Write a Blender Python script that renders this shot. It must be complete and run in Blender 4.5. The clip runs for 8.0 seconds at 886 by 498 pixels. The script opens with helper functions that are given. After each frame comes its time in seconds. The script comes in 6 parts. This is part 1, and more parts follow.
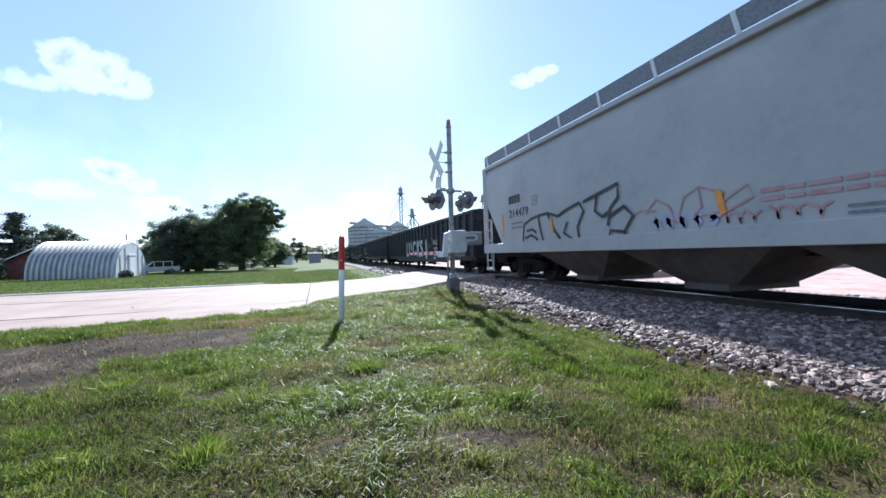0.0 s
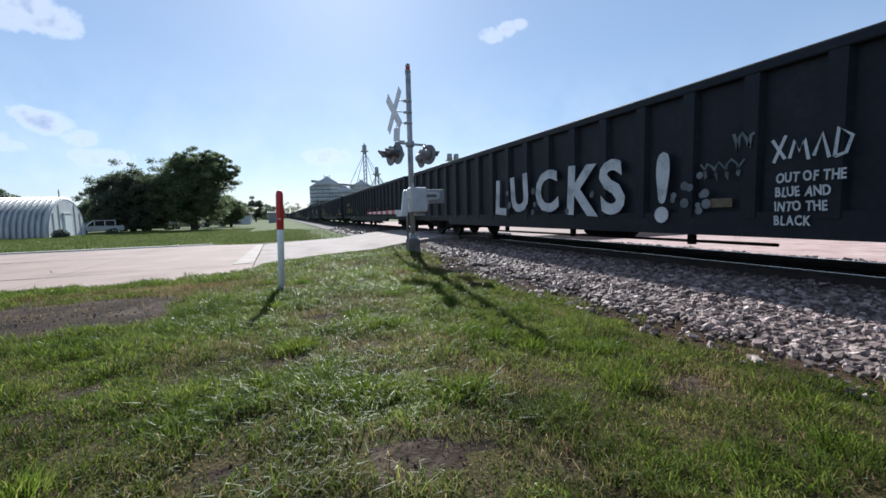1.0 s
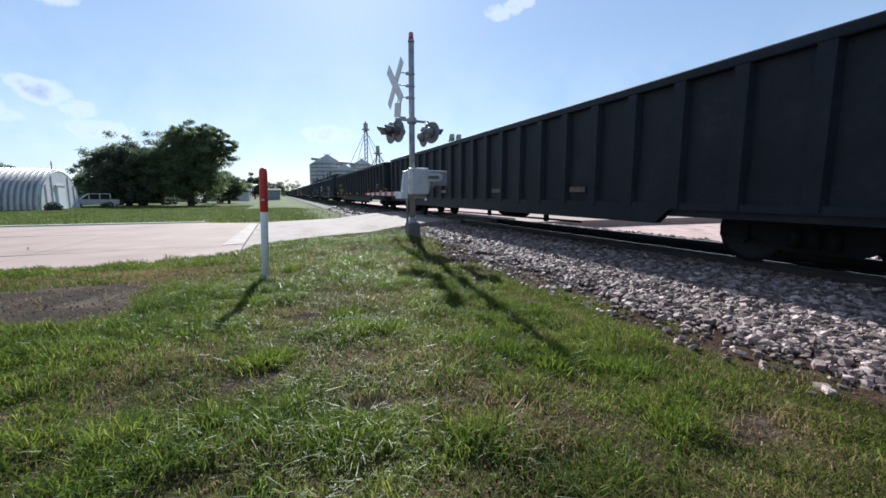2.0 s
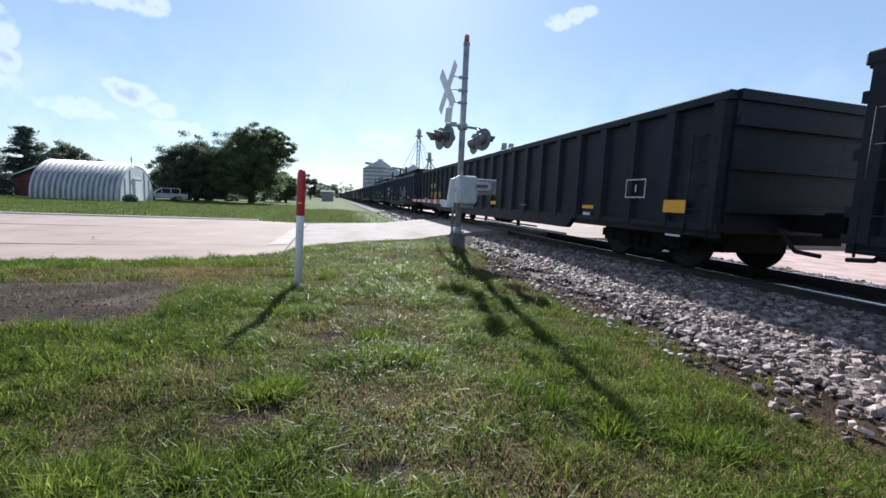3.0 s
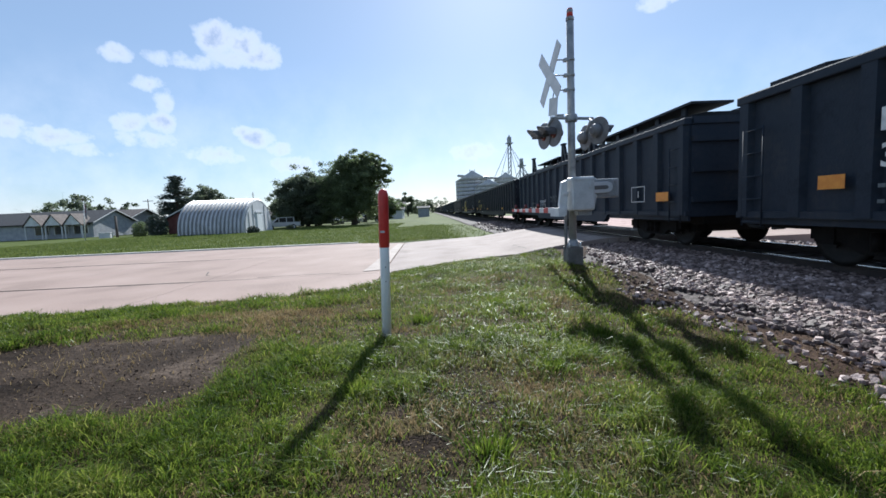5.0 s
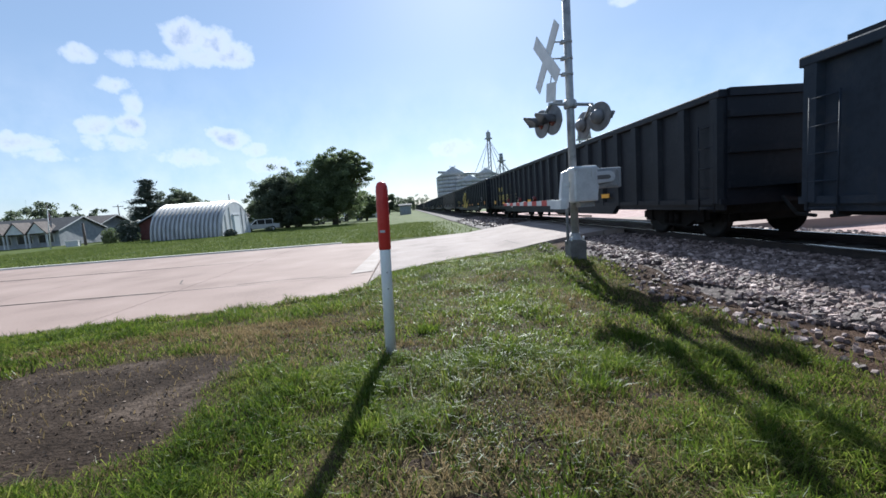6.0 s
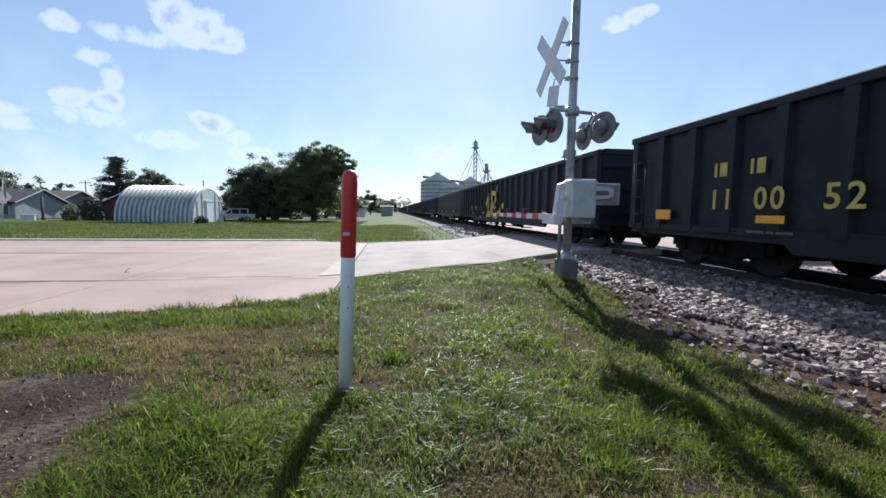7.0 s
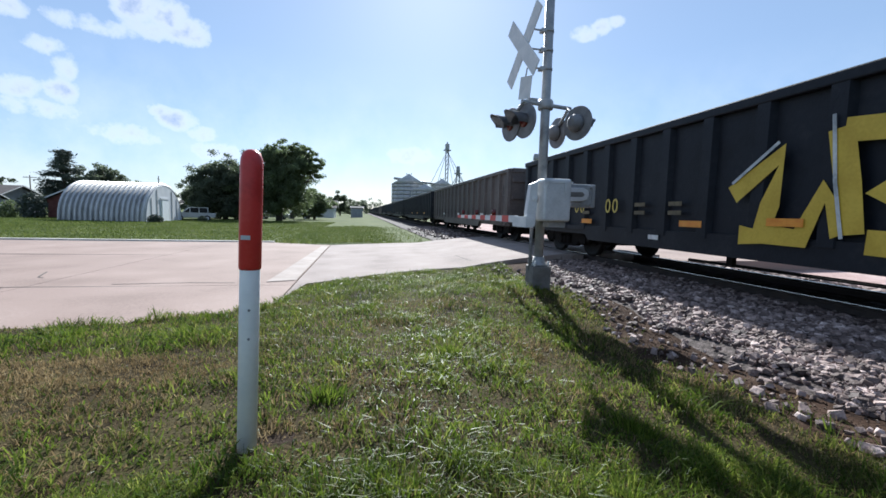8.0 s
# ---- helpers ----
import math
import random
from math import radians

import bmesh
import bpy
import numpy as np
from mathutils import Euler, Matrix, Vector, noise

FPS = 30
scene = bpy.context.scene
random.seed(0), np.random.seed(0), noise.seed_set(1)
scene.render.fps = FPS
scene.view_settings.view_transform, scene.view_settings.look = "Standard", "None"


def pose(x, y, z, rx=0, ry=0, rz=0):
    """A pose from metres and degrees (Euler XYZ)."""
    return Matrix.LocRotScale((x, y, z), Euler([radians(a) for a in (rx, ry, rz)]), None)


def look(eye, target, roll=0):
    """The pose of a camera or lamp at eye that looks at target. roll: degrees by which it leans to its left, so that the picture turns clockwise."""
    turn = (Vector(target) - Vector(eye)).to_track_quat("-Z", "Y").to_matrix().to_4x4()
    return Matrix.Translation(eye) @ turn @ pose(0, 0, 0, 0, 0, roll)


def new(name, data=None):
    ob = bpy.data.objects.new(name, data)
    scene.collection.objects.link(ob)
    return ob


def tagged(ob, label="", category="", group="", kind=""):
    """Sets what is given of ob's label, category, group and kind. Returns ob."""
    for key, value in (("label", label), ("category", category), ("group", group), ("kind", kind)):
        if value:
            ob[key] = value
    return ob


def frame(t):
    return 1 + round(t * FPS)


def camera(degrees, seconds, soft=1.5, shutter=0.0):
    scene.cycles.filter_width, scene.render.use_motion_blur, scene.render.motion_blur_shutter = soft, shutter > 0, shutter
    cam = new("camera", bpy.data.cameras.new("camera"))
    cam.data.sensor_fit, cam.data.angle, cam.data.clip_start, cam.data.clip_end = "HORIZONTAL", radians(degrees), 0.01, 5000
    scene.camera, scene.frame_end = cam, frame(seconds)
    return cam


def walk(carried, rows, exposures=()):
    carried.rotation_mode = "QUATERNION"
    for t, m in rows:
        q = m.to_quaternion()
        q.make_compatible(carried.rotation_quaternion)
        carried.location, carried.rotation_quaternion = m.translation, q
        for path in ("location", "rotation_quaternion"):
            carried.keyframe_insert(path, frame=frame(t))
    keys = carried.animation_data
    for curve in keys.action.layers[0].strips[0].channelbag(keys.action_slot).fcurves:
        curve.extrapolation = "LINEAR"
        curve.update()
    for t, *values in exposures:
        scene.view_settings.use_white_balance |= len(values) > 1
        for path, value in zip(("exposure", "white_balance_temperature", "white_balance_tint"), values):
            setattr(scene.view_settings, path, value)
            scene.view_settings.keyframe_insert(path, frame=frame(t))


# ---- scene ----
cam = camera(93.5, 8.0, soft=1.6)
# seconds, stops, kelvin, tint
EXPOSURES = [(0, 1.45, 5450, 8), (0.5, 1.05, 5760, 8), (1, 0.9, 5760, 8), (2.5, 1.05, 5760, 8), (3, 1.1, 5760, 8), (3.5, 1.15, 5760, 8), (4, 1.1, 5760, 8), (4.5, 1.0, 5760, 8), (8, 1.05, 5760, 8)]
PATH = [
    (0, (0.213, 0.043, 1.167), (0.793, 1.957, 1.189), -1.7),
    (0.2, (0.311, 0.097, 1.16), (0.703, 2.058, 1.161), -0.6),
    (0.5, (0.423, 0.266, 1.146), (0.87, 2.215, 1.1), -0.5),
    (1, (0.586, 0.666, 1.136), (1.312, 2.521, 0.963), -1.4),
    (2.5, (0.887, 1.539, 1.199), (1.612, 3.385, 0.936), 0.8),
    (2.8, (0.961, 1.679, 1.204), (1.673, 3.536, 0.992), 3.3),
    (3, (0.984, 1.733, 1.213), (1.499, 3.651, 0.983), 2.6),
    (3.5, (0.976, 2.073, 1.246), (1.429, 4.021, 1.265), -4.9),
    (3.8, (1.031, 2.27, 1.282), (1.708, 4.15, 1.195), -1.0),
    (4, (1.087, 2.435, 1.307), (1.646, 4.353, 1.216), 1.5),
    (4.5, (1.118, 2.8, 1.326), (1.312, 4.788, 1.211), -0.6),
    (4.8, (1.085, 3.008, 1.293), (1.183, 4.999, 1.125), -2.3),
    (5, (1.051, 3.093, 1.289), (1.111, 5.083, 1.103), -2.5),
    (6.5, (0.786, 4.032, 1.276), (0.987, 6.011, 1.068), -3.9),
    (7, (0.884, 4.395, 1.26), (1.13, 6.372, 1.078), 0.7),
    (7.2, (0.918, 4.489, 1.229), (1.147, 6.459, 0.976), -2.4),
    (7.5, (0.953, 4.674, 1.236), (1.09, 6.649, 0.95), -6.0),
    (7.8, (1.066, 4.919, 1.244), (1.413, 6.881, 1.077), 0.2),
    (8, (1.128, 5.055, 1.24), (1.51, 7.011, 1.071), 1.5),
]
walk(cam, [(t, look(eye, target, roll)) for t, eye, target, roll in PATH], EXPOSURES)


# ---- sky, sun, exposure ----
SUN_AZ, SUN_EL = 9.0, 32.6        # degrees right of the track's direction, degrees up
sun_way = Vector((math.sin(radians(SUN_AZ)) * math.cos(radians(SUN_EL)), math.cos(radians(SUN_AZ)) * math.cos(radians(SUN_EL)), math.sin(radians(SUN_EL))))
sun = new("sun", bpy.data.lights.new("sun", "SUN"))
sun.data.energy, sun.data.angle, sun.data.color = 5.0, radians(0.6), (1.0, 0.95, 0.86)
sun.matrix_world = look((0, 0, 0), tuple(-sun_way))


def clouds_world():
    w = bpy.data.worlds.new("sky")
    w.use_nodes = True
    scene.world = w
    nt = w.node_tree
    nt.nodes.clear()
    N, L = nt.nodes.new, nt.links.new
    out, bg = N("ShaderNodeOutputWorld"), N("ShaderNodeBackground")
    sky = N("ShaderNodeTexSky")
    sky.sky_type, sky.sun_disc = "NISHITA", False
    sky.sun_elevation, sky.sun_rotation = radians(SUN_EL), radians(SUN_AZ)
    sky.air_density, sky.dust_density, sky.ozone_density = 1.0, 0.3, 2.0
    bg.inputs["Strength"].default_value = SKY
    co = N("ShaderNodeTexCoord")
    total = None

    def math_node(op, a, b=None, clamp=False):
        m = N("ShaderNodeMath")
        m.operation, m.use_clamp = op, clamp
        for i, v in enumerate((a, b)):
            if v is None:
                continue
            if isinstance(v, (int, float)):
                m.inputs[i].default_value = v
            else:
                L(v, m.inputs[i])
        return m.outputs[0]

    def cloud_noise(scale, detail, rough):
        n = N("ShaderNodeTexNoise")
        n.inputs["Scale"].default_value, n.inputs["Detail"].default_value, n.inputs["Roughness"].default_value = scale, detail, rough
        L(co.outputs["Generated"], n.inputs["Vector"])
        return n.outputs["Fac"]

    broad, fine, billow = cloud_noise(11, 8, 0.6), cloud_noise(70, 5, 0.6), cloud_noise(27, 6, 0.55)
    rough = math_node("ADD", math_node("MULTIPLY", math_node("SUBTRACT", billow, 0.5), 3.4), math_node("MULTIPLY", math_node("SUBTRACT", fine, 0.5), 1.5))
    rough = math_node("ADD", rough, math_node("MULTIPLY", math_node("SUBTRACT", broad, 0.5), 1.6))
    sep = N("ShaderNodeSeparateXYZ")
    L(co.outputs["Generated"], sep.inputs[0])
    az = math_node("ARCTAN2", sep.outputs["X"], sep.outputs["Y"])
    el = math_node("ARCSINE", sep.outputs["Z"])
    # puffs: each an oval of density, the densest one wins
    for a, e, wa, we, power in CLOUDS:
        da = math_node("DIVIDE", math_node("SUBTRACT", az, radians(a)), radians(wa))
        de = math_node("DIVIDE", math_node("SUBTRACT", el, radians(e)), radians(we))
        d2 = math_node("ADD", math_node("MULTIPLY", da, da), math_node("MULTIPLY", de, de))
        v = math_node("MULTIPLY", math_node("SUBTRACT", 1.0, d2), power)
        v = math_node("MAXIMUM", v, -2.5)
        total = v if total is None else math_node("MAXIMUM", total, v)
    body = math_node("ADD", total, rough)
    dens = math_node("MULTIPLY", math_node("ADD", body, 0.55), 0.62, clamp=True)
    # thin haze towards the horizon
    haze = math_node("MULTIPLY", math_node("SUBTRACT", 1.0, math_node("DIVIDE", el, radians(19)), clamp=True), 0.5)
    wisps = math_node("MULTIPLY", math_node("ADD", broad, -0.33, clamp=True), 2.4)
    haze = math_node("ADD", math_node("MULTIPLY", haze, wisps), 0.03)
    fac = math_node("MAXIMUM", math_node("MULTIPLY", dens, 0.8), haze)
    # grey cores, bright rims where the sun shines through
    core = N("ShaderNodeMix")
    core.data_type = "RGBA"
    core.inputs["A"].default_value, core.inputs["B"].default_value = (12.4, 12.4, 13.0, 1), (5.6, 6.5, 8.6, 1)
    L(math_node("MULTIPLY", math_node("SUBTRACT", math_node("ADD", total, math_node("MULTIPLY", rough, 1.1)), 0.2), 0.62, clamp=True), core.inputs["Factor"])
    mix = N("ShaderNodeMix")
    mix.data_type = "RGBA"
    veil = N("ShaderNodeMix")
    veil.data_type = "RGBA"
    veil.inputs["Factor"].default_value, veil.inputs["B"].default_value = 0.27, (8.2, 10.5, 13.9, 1)
    L(sky.outputs[0], veil.inputs["A"])
    L(fac, mix.inputs["Factor"]), L(veil.outputs["Result"], mix.inputs["A"]), L(core.outputs["Result"], mix.inputs["B"])
    L(mix.outputs["Result"], bg.inputs["Color"]), L(bg.outputs[0], out.inputs[0])


SKY = 0.046
# azimuth right of the track, elevation, half widths (degrees), density
CLOUDS = [(-24.6, 20.4, 2.6, 1.7, 1.5), (-22.0, 20.2, 2.4, 1.6, 1.5), (-19.9, 19.2, 2.0, 1.5, 1.2), (-22.5, 18.6, 3.4, 0.9, 0.75), (-27.6, 17.7, 2.6, 0.8, 0.75), (-30.4, 17.7, 1.3, 0.7, 0.6), (-34.6, 17.6, 1.3, 0.8, 0.9),
          (-31.9, 15.0, 1.5, 0.8, 0.8), (-30.6, 13.3, 0.9, 1.5, 0.95), (-31.0, 11.2, 1.2, 1.3, 0.8), (-34.0, 10.9, 1.5, 1.2, 1.1), (-33.0, 9.2, 2.4, 0.8, 0.6), (-21.3, 9.8, 1.9, 1.2, 1.15), (-22.9, 10.6, 0.9, 0.7, 0.8), (-18.7, 8.5, 1.5, 0.7, 0.7),
          (-26.4, 7.5, 3.2, 0.9, 0.55), (-40.6, 8.9, 2.6, 0.9, 0.9), (-38.0, 7.7, 2.2, 0.6, 0.6), (-43.5, 9.4, 1.8, 1.0, 0.8), (-46.5, 8.0, 3.0, 1.2, 0.8), (-52, 12, 4, 2, 0.7),
          (28.4, 21.9, 1.6, 0.75, 0.75), (30.4, 22.5, 1.3, 0.8, 0.95), (32.0, 22.8, 0.9, 0.6, 0.8), (6.4, 7.6, 2.6, 1.0, 0.55), (-16.2, 6.6, 3.0, 0.8, 0.45)]
clouds_world()


# ---- materials ----
def mat(name, colours, rough=0.7, scale=6.0, bump=0.0, bump_scale=60.0, metal=0.0, fine=None, coords="Object", island=0.0, translucent=0.0, spec=0.5):
    """Procedural surface: colours blended by two scales of noise, with fine relief."""
    m = bpy.data.materials.new(name)
    m.use_nodes = True
    nt = m.node_tree
    N, L = nt.nodes.new, nt.links.new
    b = nt.nodes["Principled BSDF"]
    b.inputs["Roughness"].default_value, b.inputs["Metallic"].default_value = rough, metal
    b.inputs["Specular IOR Level"].default_value = spec
    co = N("ShaderNodeTexCoord")
    n1, n2 = N("ShaderNodeTexNoise"), N("ShaderNodeTexNoise")
    n1.inputs["Scale"].default_value, n1.inputs["Detail"].default_value = scale, 5
    n2.inputs["Scale"].default_value, n2.inputs["Detail"].default_value = (fine or scale * 9), 4
    for n in (n1, n2):
        L(co.outputs[coords], n.inputs["Vector"])
    add = N("ShaderNodeMath")
    add.operation = "MULTIPLY_ADD"
    L(n2.outputs["Fac"], add.inputs[0])
    add.inputs[1].default_value = 0.45
    L(n1.outputs["Fac"], add.inputs[2])
    last = add.outputs[0]
    if island:
        g = N("ShaderNodeNewGeometry")
        k = N("ShaderNodeMath")
        k.operation = "MULTIPLY_ADD"
        L(g.outputs["Random Per Island"], k.inputs[0])
        k.inputs[1].default_value = island
        L(last, k.inputs[2])
        last = k.outputs[0]
    ramp = N("ShaderNodeValToRGB")
    ramp.color_ramp.interpolation = "EASE"
    lo, hi = (0.6, 0.9 + island) if island else (0.5, 0.95)
    els = ramp.color_ramp.elements
    while len(els) < len(colours):
        els.new(0.5)
    for i, c in enumerate(colours):
        els[i].position = (lo + (hi - lo) * i / max(1, len(colours) - 1)) / (1.0 + island) if island else lo + (hi - lo) * i / max(1, len(colours) - 1)
        els[i].color = (*c, 1)
    if island:
        sc = N("ShaderNodeMath")
        sc.operation = "DIVIDE"
        L(last, sc.inputs[0])
        sc.inputs[1].default_value = 1.0 + island
        last = sc.outputs[0]
    L(last, ramp.inputs[0])
    L(ramp.outputs[0], b.inputs["Base Color"])
    if bump:
        bp = N("ShaderNodeBump")
        n3 = N("ShaderNodeTexNoise")
        n3.inputs["Scale"].default_value, n3.inputs["Detail"].default_value = bump_scale, 5
        L(co.outputs[coords], n3.inputs["Vector"])
        bp.inputs["Strength"].default_value = min(1.0, bump)
        bp.inputs["Distance"].default_value = 0.02
        L(n3.outputs["Fac"], bp.inputs["Height"])
        L(bp.outputs[0], b.inputs["Normal"])
    if translucent:
        tr, ms = N("ShaderNodeBsdfTranslucent"), N("ShaderNodeMixShader")
        L(ramp.outputs[0], tr.inputs["Color"])
        ms.inputs[0].default_value = translucent
        L(b.outputs[0], ms.inputs[1]), L(tr.outputs[0], ms.inputs[2])
        L(ms.outputs[0], nt.nodes["Material Output"].inputs["Surface"])
    return m


def glow(name, colour, strength):
    m = mat(name, [colour, colour])
    b = m.node_tree.nodes["Principled BSDF"]
    b.inputs["Emission Color"].default_value, b.inputs["Emission Strength"].default_value = (*colour, 1), strength
    return m


M_soil = mat("soil_and_thatch", [(0.018, 0.013, 0.008), (0.045, 0.033, 0.017), (0.062, 0.05, 0.022), (0.035, 0.042, 0.012)], 0.95, 1.3, 0.9, 45, fine=18, spec=0.08)
M_dirt = mat("bare_dirt", [(0.014, 0.009, 0.006), (0.036, 0.025, 0.018), (0.095, 0.07, 0.053)], 0.95, 1.5, 1.0, 40, fine=16, spec=0.08)
M_lush = mat("lush_grass_blades", [(0.03, 0.06, 0.008), (0.075, 0.12, 0.014), (0.145, 0.19, 0.026), (0.3, 0.31, 0.08)], 0.38, 1.4, island=0.8, translucent=0.58, spec=0.15, coords="Object")
M_clod = mat("soil_crumbs", [(0.035, 0.024, 0.017), (0.1, 0.072, 0.054), (0.34, 0.28, 0.23)], 0.95, 8, island=0.9, spec=0.08)
M_verge = mat("trodden_verge", [(0.02, 0.011, 0.007), (0.045, 0.026, 0.017), (0.085, 0.055, 0.039)], 0.95, 3.0, 1.0, 40, spec=0.08)
M_grass = mat("grass_blades", [(0.022, 0.038, 0.007), (0.058, 0.083, 0.014), (0.12, 0.138, 0.03), (0.28, 0.24, 0.09)], 0.42, 1.4, island=0.9, translucent=0.53, spec=0.12, coords="Object")
M_dry = mat("dry_grass", [(0.13, 0.092, 0.043), (0.26, 0.19, 0.095), (0.44, 0.345, 0.19)], 0.75, 1.0, island=0.6, translucent=0.4, spec=0.06)
M_blade = mat("lawn_blades", [(0.085, 0.12, 0.03), (0.13, 0.165, 0.042), (0.18, 0.2, 0.06)], 0.7, 0.4, island=0.4, translucent=0.35, spec=0.1)
M_lawn = mat("far_lawn", [(0.042, 0.062, 0.012), (0.066, 0.086, 0.018), (0.095, 0.11, 0.03)], 0.9, 0.25, 0.6, 25, fine=8, spec=0.08)
M_concrete = mat("road_concrete", [(0.235, 0.172, 0.145), (0.29, 0.214, 0.182), (0.33, 0.248, 0.213)], 0.85, 0.6, 0.25, 90, fine=30, spec=0.2)
M_apron = mat("worn_asphalt", [(0.24, 0.195, 0.175), (0.31, 0.255, 0.23), (0.36, 0.3, 0.27)], 0.9, 0.9, 0.5, 70, fine=40, spec=0.2)
M_kerb = mat("kerb_concrete", [(0.5, 0.46, 0.4), (0.64, 0.6, 0.53)], 0.85, 1.5, 0.3, 60, spec=0.2)
M_patch = mat("pale_concrete_patch", [(0.3, 0.25, 0.22), (0.38, 0.32, 0.285)], 0.85, 2, 0.2, 60, spec=0.2)
M_joint = mat("dark_joint", [(0.06, 0.05, 0.04), (0.1, 0.085, 0.07)], 0.95, 5)
M_stone = mat("ballast_stone", [(0.05, 0.036, 0.032), (0.125, 0.09, 0.08), (0.28, 0.208, 0.186), (0.62, 0.49, 0.445)], 0.7, 6, 0.4, 60, island=0.95, spec=0.3)
M_ballast = mat("ballast_bed", [(0.03, 0.024, 0.022), (0.08, 0.065, 0.06), (0.16, 0.13, 0.125)], 0.8, 12, 1.0, 28, fine=45, spec=0.08)
M_pink = mat("red_gravel", [(0.3, 0.2, 0.18), (0.42, 0.3, 0.27), (0.5, 0.38, 0.35)], 0.95, 1.5, 1.0, 25, fine=20, spec=0.08)
M_rail = mat("rail_steel", [(0.018, 0.013, 0.011), (0.04, 0.027, 0.022)], 0.75, 4, 0.2, 80)
M_head = mat("polished_rail_head", [(0.4, 0.39, 0.38), (0.52, 0.5, 0.48)], 0.26, 4, metal=1.0)
M_tie = mat("creosote_wood", [(0.03, 0.024, 0.02), (0.065, 0.05, 0.04)], 0.9, 5, 0.6, 50)
M_black = mat("black_car_paint", [(0.006, 0.0078, 0.0125), (0.0095, 0.012, 0.0185), (0.018, 0.02, 0.0265)], 0.55, 1.3, 0.15, 30, spec=0.24)
M_navy = mat("dark_blue_car_paint", [(0.01, 0.016, 0.027), (0.016, 0.024, 0.038), (0.028, 0.032, 0.042)], 0.6, 1.3, 0.15, 30, spec=0.25)
M_brown = mat("weathered_car_paint", [(0.05, 0.04, 0.038), (0.085, 0.07, 0.065), (0.12, 0.1, 0.09)], 0.6, 1.3, 0.15, 30)
# undercarriage steel kept near-black: shade under the cars is put into it
M_truck = mat("near_black_truck_steel", [(0.0045, 0.004, 0.004), (0.01, 0.0082, 0.0075)], 0.8, 6, 0.4, 50, spec=0.2)
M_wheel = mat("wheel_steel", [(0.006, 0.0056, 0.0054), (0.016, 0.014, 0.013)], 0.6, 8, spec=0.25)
M_hopper = mat("light_grey_car_paint", [(0.33, 0.335, 0.34), (0.38, 0.38, 0.385), (0.42, 0.415, 0.41)], 0.55, 0.9, 0.1, 20)
# discharge bays: one brown tone, darker than the grey body
M_bay = mat("dark_brown_hopper_bay", [(0.07, 0.058, 0.05), (0.12, 0.1, 0.086)], 0.8, 2, 0.2, 30)
M_grating = mat("walkway_grating", [(0.14, 0.15, 0.17), (0.22, 0.23, 0.25)], 0.6, 20)
M_yellow = mat("yellow_reflector", [(0.72, 0.31, 0.008), (0.82, 0.4, 0.014)], 0.4, 9)
M_orange = mat("orange_reflector", [(0.65, 0.22, 0.02), (0.75, 0.3, 0.03)], 0.4, 9)
M_letter = mat("yellow_lettering", [(0.42, 0.32, 0.06), (0.58, 0.45, 0.1)], 0.6, 7)
M_white_l = mat("white_lettering", [(0.5, 0.5, 0.5), (0.72, 0.72, 0.7)], 0.6, 7)
M_faded = mat("faded_lettering", [(0.07, 0.055, 0.03), (0.14, 0.11, 0.06)], 0.6, 7)
M_ghost = mat("worn_away_lettering", [(0.015, 0.015, 0.015), (0.03, 0.028, 0.024)], 0.6, 7)
M_spray = mat("pale_spray_paint", [(0.3, 0.32, 0.33), (0.5, 0.52, 0.53), (0.62, 0.63, 0.62)], 0.7, 3)
M_thin_spray = mat("thin_grey_spray", [(0.07, 0.085, 0.09), (0.16, 0.18, 0.19)], 0.7, 4)
M_spray_y = mat("yellow_spray_paint", [(0.5, 0.34, 0.03), (0.62, 0.44, 0.05)], 0.6, 3)
M_spray_k = mat("black_spray_paint", [(0.02, 0.02, 0.022), (0.05, 0.05, 0.05)], 0.6, 3)
M_spray_r = mat("faded_red_spray", [(0.38, 0.2, 0.2), (0.44, 0.3, 0.3)], 0.6, 5)
M_spray_p = mat("faded_violet_spray", [(0.34, 0.33, 0.5), (0.42, 0.42, 0.52)], 0.6, 5)
M_galv = mat("galvanised_steel", [(0.2, 0.21, 0.22), (0.3, 0.31, 0.32), (0.38, 0.38, 0.39)], 0.5, 7, 0.1, 60, metal=0.35)
M_base = mat("weathered_grey_steel", [(0.09, 0.085, 0.08), (0.15, 0.145, 0.14)], 0.7, 6, 0.2, 50)
M_silver = mat("silver_paint", [(0.42, 0.43, 0.44), (0.55, 0.56, 0.57)], 0.45, 4, 0.06, 50, metal=0.2)
M_sign = mat("reflective_white", [(0.55, 0.56, 0.57), (0.68, 0.68, 0.68)], 0.5, 5)
# black paint lifted to grey; the signal's glare veil is put into it
M_dark = mat("hazed_black_paint", [(0.12, 0.12, 0.13), (0.2, 0.2, 0.21)], 0.6, 8)
M_lens = mat("red_lens", [(0.07, 0.006, 0.006), (0.11, 0.01, 0.01)], 0.25, 8)
M_red = mat("red_plastic", [(0.42, 0.018, 0.015), (0.52, 0.03, 0.025), (0.55, 0.05, 0.04)], 0.4, 5, 0.05, 60)
M_white = mat("white_plastic", [(0.76, 0.78, 0.79), (0.85, 0.86, 0.86)], 0.45, 4, 0.05, 60)
M_arm_red = mat("red_arm_stripe", [(0.45, 0.03, 0.03), (0.55, 0.06, 0.05)], 0.5, 6)
M_tin = mat("corrugated_tin", [(0.36, 0.355, 0.355), (0.45, 0.445, 0.445), (0.52, 0.515, 0.51)], 0.5, 1.1, 0.1, 20, metal=0.5)
M_tin_end = mat("painted_tin", [(0.52, 0.53, 0.55), (0.62, 0.63, 0.64)], 0.6, 1.5, 0.1, 20)
